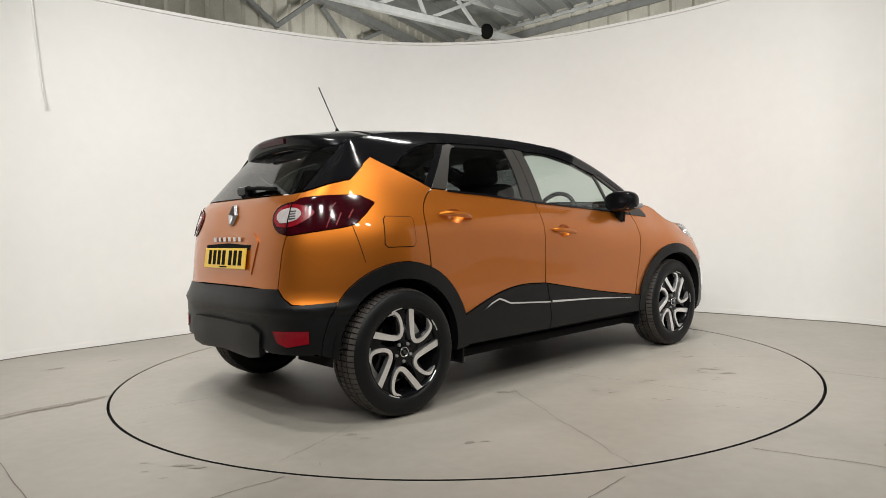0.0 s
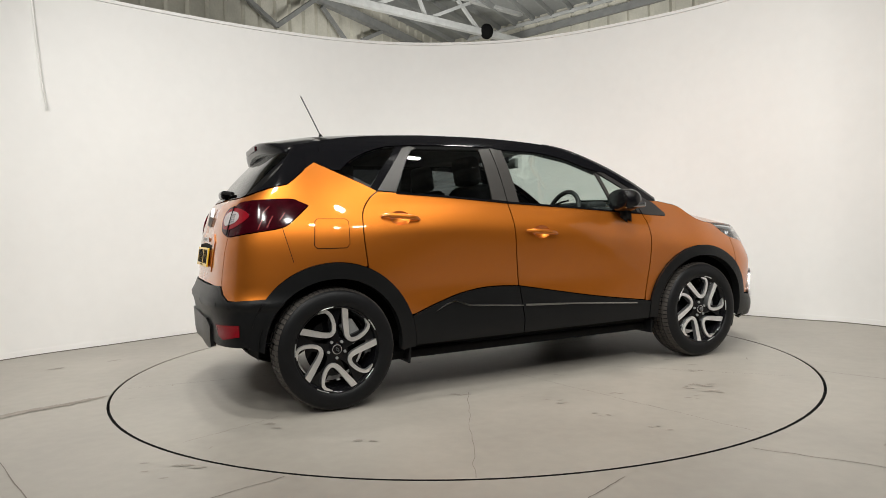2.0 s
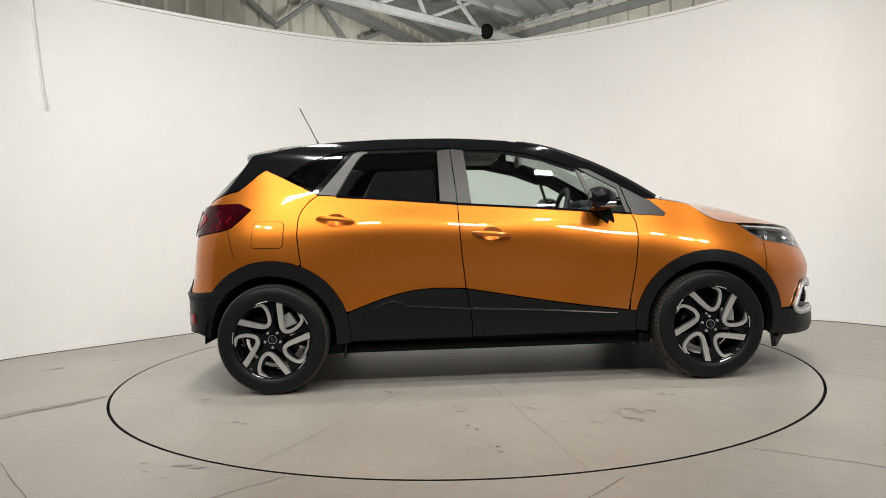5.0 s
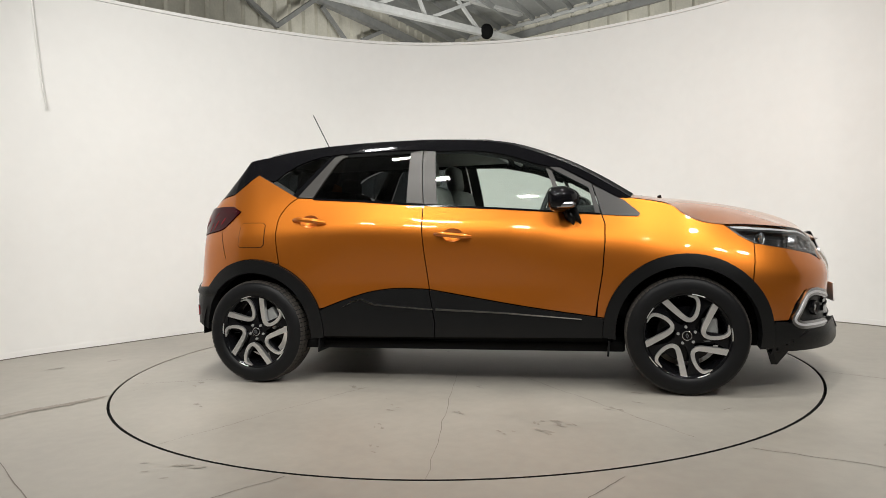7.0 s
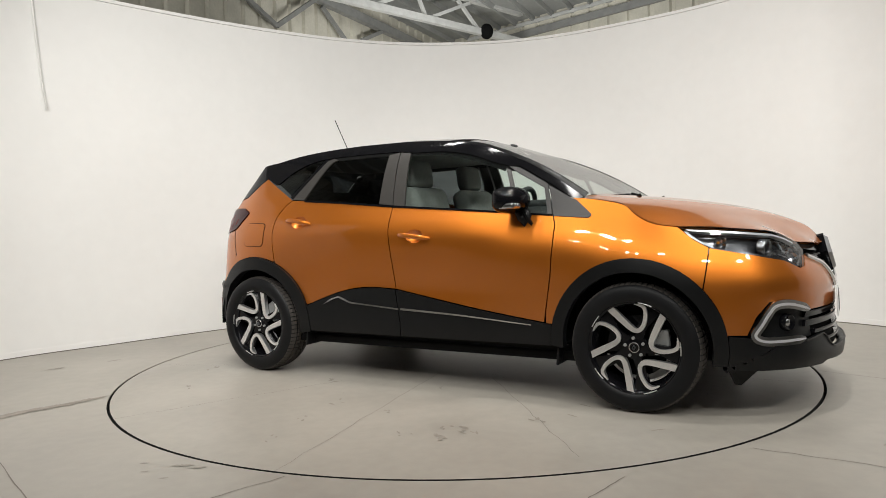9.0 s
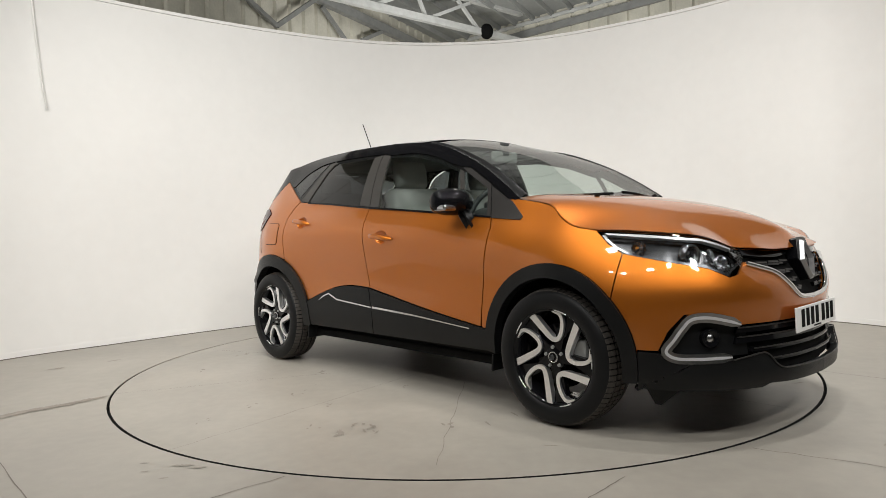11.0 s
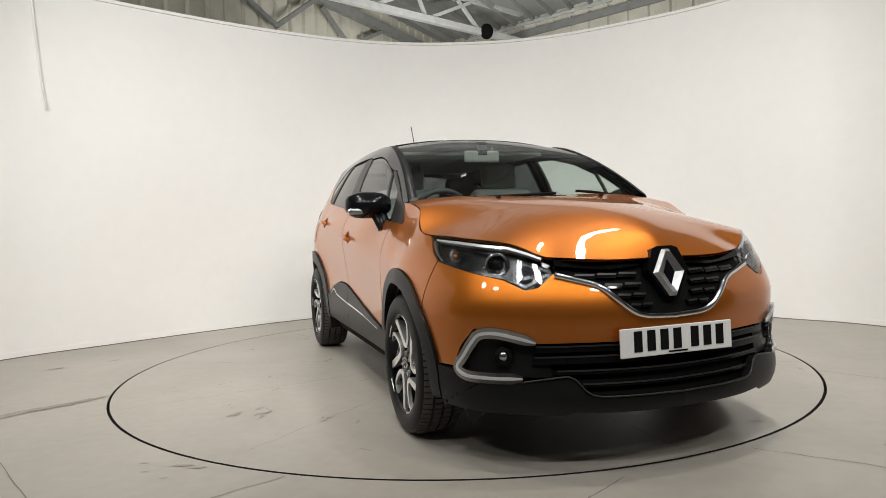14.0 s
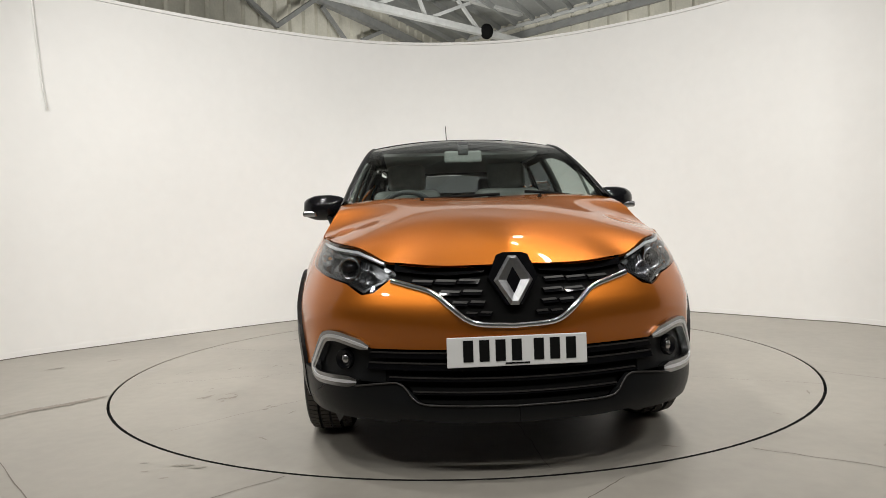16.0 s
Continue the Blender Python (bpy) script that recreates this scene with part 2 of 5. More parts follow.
n = 128
vs = [(0, 0, 0)] + [((RING - 0.008) * math.cos(2 * math.pi * i / n), (RING - 0.008) * math.sin(2 * math.pi * i / n), 0) for i in range(n)]
vs += [(x, y, -0.006) for x, y, _ in vs[1:]]
turntable = tagged(mesh_ob("turntable", vs, [(0, 1 + i, 1 + (i + 1) % n) for i in range(n)] + [(1 + i, 1 + n + i, 1 + n + (i + 1) % n, 1 + (i + 1) % n) for i in range(n)], M_DISC),
                   "round grey concrete turntable flush with the floor", "turntable")
# the disc's edge is painted black like the shade in the gap
turntable.data.materials.append(M_GAP_SHADE)
for p in turntable.data.polygons:
    p.material_index = int(abs(p.normal.z) < 0.5)
for a, b in [((1.79, -1.39), (0.35, -0.27)), ((0.62, 0.0), (2.1, -0.19)), ((0.29, -0.9), (0.66, -2.16)), ((-0.78, -2.02), (-0.55, -1.55)), ((-2.2, 0.4), (-0.3, 0.1)), ((-0.5, 2.2), (0.0, 0.5)), ((-1.9, -1.2), (-0.9, -0.5)), ((1.5, 1.6), (0.5, 0.6))]:
    strip_mesh("crack", wiggle(a, b, 18, 0.008), 0.0022, 0.0015, M_JOINT, turntable)
for i, (x, y, k) in enumerate([(1.58, -0.53, 0.045), (1.60, -0.49, 0.03), (1.50, -0.56, 0.03), (0.26, -0.92, 0.05), (0.79, -1.01, 0.03), (1.07, -1.20, 0.03), (1.34, -1.37, 0.025), (1.11, -0.76, 0.025), (1.54, -0.79, 0.025), (-0.5, -1.7, 0.05), (1.56, -0.12, 0.04), (1.62, -0.63, 0.06), (0.74, -0.37, 0.03), (0.07, -1.84, 0.05)]):
    for j in range(3):
        stain("scuff", x + random.uniform(-0.05, 0.05), y + random.uniform(-0.04, 0.04), k * random.uniform(0.5, 1.1), k * random.uniform(0.15, 0.35), random.uniform(-0.6, 0.6), 0.002 + 0.0002 * j, turntable, 300 + 3 * i + j, M_SCUFF)
rnd = random.Random(9)
for i in range(34):
    a, r = rnd.uniform(0, 6.28), 2.2 * math.sqrt(rnd.random())
    k = rnd.uniform(0.008, 0.028)
    stain("scuff", r * math.cos(a), r * math.sin(a), k * 1.8, k * 0.3, rnd.uniform(0, 3), 0.002, turntable, 100 + i, M_SCUFF)

# The wall: a smooth horseshoe in plan, open towards the dark hall behind the camera.
PLAN = [(-4.72, -2.2), (-4.5, -1.0), (-3.72, 0.45), (-3.1, 1.13), (-2.5, 1.73), (-1.87, 2.27), (-1.25, 2.68), (-0.6, 2.95), (0.05, 3.05), (0.7, 3.02), (1.3, 2.82), (1.9, 2.46), (2.4, 2.09), (3.05, 1.45), (3.55, 0.87), (4.4, -1.0), (4.66, -2.2)]
WALL_H = 3.04
plan = spline(PLAN, 8)


def extruded_wall(name, line, z0, z1, thick, mat):
    vs, fs = [], []
    m = len(line)
    for i in range(m):
        d = line[min(i + 1, m - 1)] - line[max(i - 1, 0)]
        nn = np.array([-d[1], d[0]]) / np.hypot(*d)
        o = line[i] + nn * thick
        vs += [(*line[i], z0), (*line[i], z1), (*o, z1), (*o, z0)]
    for i in range(m - 1):
        for k in range(4):
            fs.append((4 * i + k, 4 * i + (k + 1) % 4, 4 * i + 4 + (k + 1) % 4, 4 * i + 4 + k))
    fs += [(0, 3, 2, 1), (4 * m - 4, 4 * m - 3, 4 * m - 2, 4 * m - 1)]
    return mesh_ob(name, vs, fs, mat, smooth=False)


wall = tagged(extruded_wall("wall_curved", plan, 0.0, WALL_H, 0.10, M_WALL), "smooth white curved studio wall", "wall", kind="structure")
for p in wall.data.polygons:
    p.use_smooth = abs(p.normal.z) < 0.5
for e in wall.data.edges:
    a, b = (wall.data.vertices[k].co for k in e.vertices)
    e.use_edge_sharp = abs(a.z - b.z) < 0.01
mm = len(plan)


def inward(k, by):
    d = plan[min(k + 1, mm - 1)] - plan[max(k - 1, 0)]
    return plan[k] - np.array([-d[1], d[0]]) / np.hypot(*d) * by


cap = np.array([inward(k, 0.006) for k in range(mm)])
trim = tagged(extruded_wall("trim", cap, WALL_H + 0.003, WALL_H + 0.032, 0.12, M_WALL), "white capping strip along the wall top", "trim", kind="structure")
skirt = tagged(extruded_wall("baseboard", np.array([inward(k, 0.003) for k in range(mm)]), 0.007, 0.05, 0.003, M_WALL), "low white strip along the wall foot", "baseboard", kind="structure")

tagged(extruded_wall("trim_foot", np.array([inward(k, 0.005) for k in range(mm)]), 0.0, 0.007, 0.005, M_JOINT), "thin dark joint between wall and floor", "joint", kind="structure")

# The hall behind: sheet cladding, roof sheets, steel.
CORNER, UL, UR = np.array([-0.19, 11.39]), np.array([0.4274, 0.9041]), np.array([-0.739, 0.6737])
ROOF_Z = 5.3


def sheet_wall(name, a, b, z0, z1, pitch, depth, side):
    """Upright ribbed sheeting from a to b."""
    d = (b - a) / np.hypot(*(b - a))
    nn = np.array([-d[1], d[0]]) * side
    line, t, length = [], 0.0, np.hypot(*(b - a))
    while t < length:
        for dt, o in ((0, 0), (0.72, 0), (0.78, depth), (0.94, depth)):
            line.append(a + d * (t + dt * pitch) + nn * o)
        t += pitch
    vs, fs = [], []
    for p in line:
        vs += [(*p, z0), (*p, z1)]
    for i in range(len(line) - 1):
        fs.append((2 * i, 2 * i + 2, 2 * i + 3, 2 * i + 1))
    return mesh_ob(name, vs, fs, M_CLAD)


tagged(sheet_wall("wall_hall_west", CORNER - UL * 24, CORNER, 0, ROOF_Z, 0.36, 0.05, 1), "beige ribbed sheet cladding of the hall", "wall", kind="structure")
tagged(sheet_wall("wall_hall_north", CORNER - UR * 22, CORNER, 0, ROOF_Z, 0.42, 0.05, -1), "beige ribbed sheet cladding of the hall", "wall", kind="structure")
FAR_A, FAR_B = CORNER - UL * 24, CORNER - UR * 22
tagged(sheet_wall("wall_hall_south", FAR_A, FAR_A + (FAR_B - CORNER) * 1.0, 0, ROOF_Z, 0.5, 0.05, 1), "ribbed sheet cladding of the hall", "wall", kind="structure")
tagged(sheet_wall("wall_hall_east", FAR_B, FAR_B - UL * 24, 0, ROOF_Z, 0.5, 0.05, 1), "ribbed sheet cladding of the hall", "wall", kind="structure")


def roof_sheets():
    """Ribbed roof sheets, ribs along the hall."""
    vs, fs = [], []
    pitch, t = 0.46, -1.0
    while t < 23:
        for dt, o in ((0, 0), (0.78, 0), (0.84, -0.09), (0.94, -0.09)):
            p = CORNER - UR * (t + dt * pitch) + UL * 1.0
            e = p - UL * 27
            vs += [(*p, ROOF_Z + o), (*e, ROOF_Z + o)]
        t += pitch
    for i in range(len(vs) // 2 - 1):
        fs.append((2 * i, 2 * i + 1, 2 * i + 3, 2 * i + 2))
    return mesh_ob("ceiling", vs, fs, M_ROOFSHEET)


tagged(roof_sheets(), "dark grey ribbed roof sheets", "ceiling", kind="structure")


def steel(name, a, b, w, h, mat, parent=None):
    bm = bmesh.new()
    bar(bm, a, b, w, h)
    return part(name, bm, mat, parent)


truss = tagged(empty("roof_truss"), "pale galvanised steel roof truss with zigzag webs", "truss")
DT = Vector((3.02, 2.89, 0)).normalized()
C0 = Vector((-1.79, 6.22, 4.71))
steel("bottom_chord", C0 - DT * 5, C0 + DT * 4.5, 0.10, 0.12, M_STEEL, truss)
steel("top_chord", C0 - DT * 5 + Vector((0, 0, 0.57)), C0 + DT * 4.5 + Vector((0, 0, 0.57)), 0.10, 0.09, M_STEEL, truss)
for a, b in [(0.66, 1.75), (1.63, 1.88), (1.88, 2.99), (2.68, 3.26), (-1.6, -0.6), (-0.6, 0.4)]:
    up = 0.5 if a in (1.63, 2.68, -0.6) else 0.0
    steel("web", C0 + DT * a + Vector((0, 0, up)), C0 + DT * b + Vector((0, 0, 0.5 - up)), 0.05, 0.06, M_STEEL, truss)
brace = tagged(empty("wall_bracing"), "grey steel diagonal bracing along the hall wall", "bracing")
for a, b in [((-3.01, 5.07, 4.42), (-2.7, 5.73, 4.15)), ((-2.7, 5.73, 4.15), (-2.22, 6.75, 4.92)), ((-2.19, 6.81, 4.78), (-1.9, 7.43, 4.36)), ((-1.67, 7.9, 4.48), (-1.22, 8.86, 4.96)), ((-1.22, 8.86, 4.96), (-0.77, 9.81, 4.92))]:
    steel("strut", a, b, 0.05, 0.07, M_DKSTEEL, brace)
steel("rail", (-3.9, 3.2, 4.9), (-0.5, 10.4, 4.9), 0.12, 0.16, M_DKSTEEL, brace)
for name, a, b, mat in [("eaves_beam", (6.0, 5.74, 5.2), (0.4, 10.85, 5.2), M_STEEL), ("eaves_beam", (6.0, 5.70, 4.98), (0.9, 10.35, 4.98), M_DKSTEEL)]:
    tagged(steel(name, a, b, 0.07, 0.07 if mat is M_STEEL else 0.14, mat), "long steel eaves beam below the roof sheets", "beam", "eaves beams")
bm = bmesh.new()
bmesh.ops.create_uvsphere(bm, u_segments=16, v_segments=10, radius=0.13)
bmesh.ops.scale(bm, vec=(1, 1, 1.15), verts=bm.verts)
tagged(part("sensor", bm, M_DARK, smooth=True), "small black round sensor hanging on the truss end", "sensor").matrix_world = pose(0.70, 8.5, 4.72)

# Floodlight housings, out of the camera's view.
for eye, target, wide, high, watts, spread in LAMPS:
    fl = tagged(empty("floodlight"), "rectangular studio floodlight with a wide glass front", "floodlight", "floodlights round the turntable")
    m = look(eye, target)
    fl.matrix_world = m
    part("housing", box(bmesh.new(), (wide + 0.06, high + 0.06, 0.07), (0, 0, 0.055), 0.015), M_DARK, fl)
    back = m.inverted() @ Vector((eye[0], eye[1], ROOF_Z))
    steel("pole", (0, 0, 0.08), back, 0.04, 0.04, M_STEEL, fl)

# Housing and pole added for the unseen hall fill lamp.
fl = tagged(empty("fill_uplight"), "unseen strip lamp on a pole, added to brighten the hall roof", "strip lamp")
m = look((0.6, 5.2, 2.7), (0.8, 7.5, 5.3))
fl.matrix_world = m
part("housing", box(bmesh.new(), (3.06, 0.36, 0.07), (0, 0, 0.055), 0.015), M_DARK, fl)
steel("pole", (0, 0, 0.08), m.inverted() @ Vector((0.6, 5.2, 0.0)), 0.05, 0.05, M_STEEL, fl)

# A loose vertical joint strip that has come away from the wall at its lower end.
seam = [(-3.462, 0.760, 3.05), (-3.455, 0.772, 2.95), (-3.446, 0.782, 2.717), (-3.436, 0.792, 2.486), (-3.424, 0.805, 2.255), (-3.405, 0.815, 2.059)]
vs, fs = [], []
for i, (x, y, z) in enumerate(seam):
    lift = 0.012 + 0.006 * i
    vs += [(x - 0.007, y - 0.007, z), (x + 0.004 + lift * 0.2, y + 0.002 - lift * 0.6, z - 0.01), (x + 0.008, y + 0.009, z)]
for i in range(len(seam) - 1):
    fs += [(3 * i, 3 * i + 1, 3 * i + 4, 3 * i + 3), (3 * i + 1, 3 * i + 2, 3 * i + 5, 3 * i + 4)]
mesh_ob("joint_strip", vs, fs, M_WALL, wall, "loose white joint strip hanging on the wall")

# ---- the car ----
car = tagged(empty("car"), "copper orange metallic crossover car with black roof, parked on the turntable", "car")

# Plan outline of the widest body line, from the rear centre round the right side to the front centre.
OUT = spline([(-0.630, 0), (-0.628, 0.28), (-0.605, 0.51), (-0.548, 0.665), (-0.448, 0.772), (-0.29, 0.829), (0.0, 0.855), (0.5, 0.848), (1.2, 0.845), (1.9, 0.852), (2.4, 0.868), (2.65, 0.885), (2.9, 0.872), (3.08, 0.822), (3.22, 0.742), (3.35, 0.595), (3.43, 0.40), (3.474, 0.2), (3.485, 0)], 24)
OS = np.concatenate([[0], np.cumsum(np.hypot(*np.diff(OUT, axis=0).T))])
OS = OS - np.interp(1.3, OUT[150:300, 0], OS[150:300]) + 1.3
S_REAR, S_FRONT = OS[0], OS[-1]
GRID_S = np.arange(S_REAR - 0.2, S_FRONT + 0.2, 0.02)
GRID_Z = np.arange(0.10, 1.62, 0.01)


def smooth1(a, k, axis):
    w = np.ones(2 * k + 1) / (2 * k + 1)
    return np.apply_along_axis(lambda r: np.convolve(np.pad(r, k, mode="edge"), w, "valid"), axis, a)


def sx(x):
    """Outline coordinate of a place x on the side."""
    lo, hi = 72, len(OUT) - 48
    return float(np.interp(x, OUT[lo:hi, 0], OS[lo:hi]))


def sr(y):
    """Outline coordinate on the rear, y from the middle."""
    return float(np.interp(y, OUT[:120, 1], OS[:120]))


def sf(y):
    """Outline coordinate on the front, y from the middle."""
    return float(np.interp(-y, -OUT[-120:, 1], OS[-120:]))


STATIONS = [
    (S_REAR, [(0.2, .12), (.34, .05), (.45, .025), (.53, .018), (.565, 0), (.60, .004), (.65, .04), (.70, .06), (.9, .09), (1.0, .11), (1.15, .16), (1.5, .16)]),
    (sr(0.45), [(0.2, .12), (.34, .045), (.45, .022), (.53, .016), (.56, 0), (.59, .004), (.63, .04), (.68, .06), (.9, .085), (1.0, .105), (1.15, .16), (1.5, .17)]),
    (sr(0.72), [(.2, .08), (.34, .02), (.5, 0), (.57, .01), (.62, .05), (.7, .055), (.9, .075), (1.0, .10), (1.13, .145), (1.25, .18), (1.36, .22), (1.42, .24), (1.5, .27)]),
    (sx(0.0), [(.2, .05), (.5, .01), (.7, 0), (.85, 0), (.95, .01), (1.02, .035), (1.1, .07), (1.2, .12), (1.35, .215), (1.45, .275), (1.5, .32), (1.56, .40)]),
    (sx(0.7), [(.2, .06), (.35, .03), (.5, .030), (.62, .034), (.78, .018), (.95, .001), (1.03, .025), (1.1, .07), (1.2, .110), (1.35, .178), (1.45, .234), (1.5, .285), (1.56, .38)]),
    (sx(1.5), [(.2, .06), (.35, .03), (.5, .031), (.6, .034), (.75, .017), (.9, .001), (.98, .02), (1.06, .080), (1.2, .132), (1.35, .195), (1.45, .245), (1.5, .285), (1.56, .38)]),
    (sx(2.2), [(.2, .05), (.4, .03), (.6, .02), (.8, .01), (.88, .025), (.95, .06), (1.0, .09), (1.1, .13), (1.2, .17), (1.35, .24), (1.45, .29)]),
    (sx(2.65), [(.2, .04), (.5, 0), (.7, 0), (.8, .02), (.88, .06), (.94, .10), (1.0, .135), (1.06, .165), (1.2, .25)]),
    (sx(2.95), [(.2, .06), (.3, .02), (.5, 0), (.65, 0), (.75, .03), (.85, .085), (.92, .13), (1.0, .2)]),
    (sf(0.62), [(.18, .06), (.24, .01), (.29, -.005), (.4, .01), (.5, .02), (.58, .008), (.65, 0), (.70, .02), (.78, .06), (.86, .095), (.93, .15), (1.0, .22)]),
    (sf(0.3), [(.17, .05), (.21, .0), (.27, -.025), (.34, .0), (.45, .02), (.52, .022), (.62, .004), (.68, .02), (.78, .08), (.86, .13), (.95, .25)]),
    (S_FRONT, [(.17, .05), (.21, .0), (.27, -.03), (.34, .0), (.45, .01), (.58, .015), (.68, .04), (.78, .08), (.86, .12), (.95, .25)]),
]
prof = np.array([smooth1(np.interp(GRID_Z, *zip(*p)), 2, 0) for _, p in STATIONS])
ss = np.array([s for s, _ in STATIONS])
INSET = np.empty((len(GRID_S), len(GRID_Z)))
for i, s in enumerate(GRID_S):
    k = int(np.clip(np.searchsorted(ss, s) - 1, 0, len(ss) - 2))
    t = np.clip((s - ss[k]) / (ss[k + 1] - ss[k]), 0, 1)
    t = t * t * (3 - 2 * t)
    INSET[i] = prof[k] * (1 - t) + prof[k + 1] * t
for _ in range(3):
    INSET = smooth1(smooth1(INSET, 3, 0), 2, 1)
# the side glass bulges a little
up = np.clip((GRID_Z - 1.09) / 0.37, 0, 1)
along = np.clip((GRID_S - sx(0.05)) / 0.25, 0, 1) * np.clip((sx(2.25) - GRID_S) / 0.25, 0, 1)
INSET -= 0.010 * along[:, None] * (4 * up * (1 - up))[None, :]
# the rear bumper's face steps back below its shelf
fade = np.clip((sx(-0.20) - GRID_S) / 0.15, 0, 1)[:, None]
step_in = np.clip((0.578 - GRID_Z) / 0.02, 0, 1) * np.clip((GRID_Z - 0.34) / 0.12, 0, 1)
INSET += fade * 0.020 * step_in[None, :]
OT = np.gradient(OUT, axis=0)
for _ in range(2):
    OT = smooth1(OT, 4, 0)
OT[0], OT[-1] = (0, 1), (0, -1)
ON = np.stack([-OT[:, 1], OT[:, 0]], 1) / np.hypot(OT[:, 0], OT[:, 1])[:, None]


RAKE = (sr(0.60), sx(0.0))
RAKE_Z, RAKE_X = [1.0, 1.12, 1.18, 1.3, 1.42, 1.5], [0, 0, 0.045, 0.145, 0.265, 0.35]


def surf(s, z, off=0.0):
    """Points of the right body side (y is negative) at outline place s and height z."""
    s, z = np.asarray(s, float), np.asarray(z, float)
    fi = np.clip((s - GRID_S[0]) / 0.02, 0, len(GRID_S) - 1.001)
    fj = np.clip((z - GRID_Z[0]) / 0.01, 0, len(GRID_Z) - 1.001)
    i, j = fi.astype(int), fj.astype(int)
    a, b = fi - i, fj - j
    d = (INSET[i, j] * (1 - a) + INSET[i + 1, j] * a) * (1 - b) + (INSET[i, j + 1] * (1 - a) + INSET[i + 1, j + 1] * a) * b
    px, py = np.interp(s, OS, OUT[:, 0]), np.interp(s, OS, OUT[:, 1])
    nx, ny = np.interp(s, OS, ON[:, 0]), np.interp(s, OS, ON[:, 1])
    d = d - off
    w = np.clip((RAKE[1] - s) / (RAKE[1] - RAKE[0]), 0, 1)
    px = px + w * w * (3 - 2 * w) * np.interp(z, RAKE_Z, RAKE_X)
    y = np.maximum(py - ny * d, 0.0)
    y = np.where((s <= S_REAR + 1e-6) | (s >= S_FRONT - 1e-6), 0.0, y)
    return np.stack([px - nx * d, -y, z + 0 * s], -1)


def surf_normal(s, z):
    h = 0.012
    a = surf(np.minimum(s + h, S_FRONT - 1e-4), z) - surf(np.maximum(s - h, S_REAR + 1e-4), z)
    b = surf(s, z + h) - surf(s, z - h)
    nn = np.cross(a, b)
    return nn / np.linalg.norm(nn, axis=-1)[:, None]


def clipped(poly, step, holes=()):
    """A polygon cut along a grid: 2D points, triangles and border edges."""
    bm = bmesh.new()
    f = bm.faces.new([bm.verts.new((a, b, 0)) for a, b in poly])
    f.normal_update()
    if f.normal.z < 0:
        f.normal_flip()
    bmesh.ops.triangulate(bm, faces=[f])
    for ax in (0, 1):
        lo, hi = min(p[ax] for p in poly), max(p[ax] for p in poly)
        g = math.floor(lo / step) * step + step
        while g < hi - 1e-5:
            no = (1, 0, 0) if ax == 0 else (0, 1, 0)
            co = (g, 0, 0) if ax == 0 else (0, g, 0)
            bmesh.ops.bisect_plane(bm, geom=bm.verts[:] + bm.edges[:] + bm.faces[:], plane_co=co, plane_no=no, dist=1e-5)
            g += step
    for hole in holes:
        hx, hy = [p[0] for p in hole], [p[1] for p in hole]
        for i in range(len(hole)):
            a, b = hole[i], hole[(i + 1) % len(hole)]
            near = [f for f in bm.faces if max(w.co.x for w in f.verts) > min(hx) and min(w.co.x for w in f.verts) < max(hx) and max(w.co.y for w in f.verts) > min(hy) and min(w.co.y for w in f.verts) < max(hy)]
            geom = list({e for f in near for e in f.edges} | {w for f in near for w in f.verts}) + near
            bmesh.ops.bisect_plane(bm, geom=geom, plane_co=(a[0], a[1], 0), plane_no=(b[1] - a[1], a[0] - b[0], 0), dist=1e-5)
        gone = []
        for f in bm.faces:
            c = f.calc_center_median()
            if all((hole[(i + 1) % len(hole)][0] - hole[i][0]) * (c.y - hole[i][1]) - (hole[(i + 1) % len(hole)][1] - hole[i][1]) * (c.x - hole[i][0]) > 0 for i in range(len(hole))):
                gone.append(f)
        bmesh.ops.delete(bm, geom=gone, context="FACES")
    bm.verts.index_update()
    v = np.array([vv.co[:2] for vv in bm.verts])
    fs = [[w.index for w in f.verts] for f in bm.faces]
    border = []
    for e in bm.edges:
        if len(e.link_loops) == 1:
            l = e.link_loops[0]
            border.append((l.vert.index, l.link_loop_next.vert.index))
    bm.free()
    return v, fs, border


def skin(poly, fmap, fnorm, off=0.0, thick=0.012, step=0.04, holes=()):
    """A curved panel with turned-in edges: verts, faces, normals."""
    v, fs, border = clipped(poly, step, holes)
    p, nn = fmap(v[:, 0], v[:, 1]), fnorm(v[:, 0], v[:, 1])
    p = p + nn * off
    vs, ns, faces = list(p), list(nn), [list(f) for f in fs]
    if thick:
        for a, b in border:
            k = len(vs)
            out = np.cross(p[b] - p[a], nn[a])
            out = out / (np.linalg.norm(out) + 1e-9)
            # a narrow rounded lip, then the turned-in edge
            vs += [p[a], p[b], p[b] - nn[b] * thick, p[a] - nn[a] * thick]
            ns += [out, out, out, out]
            faces.append([k, k + 3, k + 2, k + 1])
    return vs, faces, ns


def mirror(vs, faces, ns):
    return [np.array((v[0], -v[1], v[2])) for v in vs], [f[::-1] for f in faces], [np.array((n[0], -n[1], n[2])) for n in ns]


def joined(*pieces):
    vs, fs, ns = [], [], []
    for a, b, c in pieces:
        k = len(vs)
        vs += list(a)
        fs += [[i + k for i in f] for f in b]
        ns += list(c)
    return vs, fs, ns


def emit(name, piece, mat, parent=car, label=""):
    return mesh_ob(name, piece[0], piece[1], mat, parent, label, smooth=True, normals=piece[2])


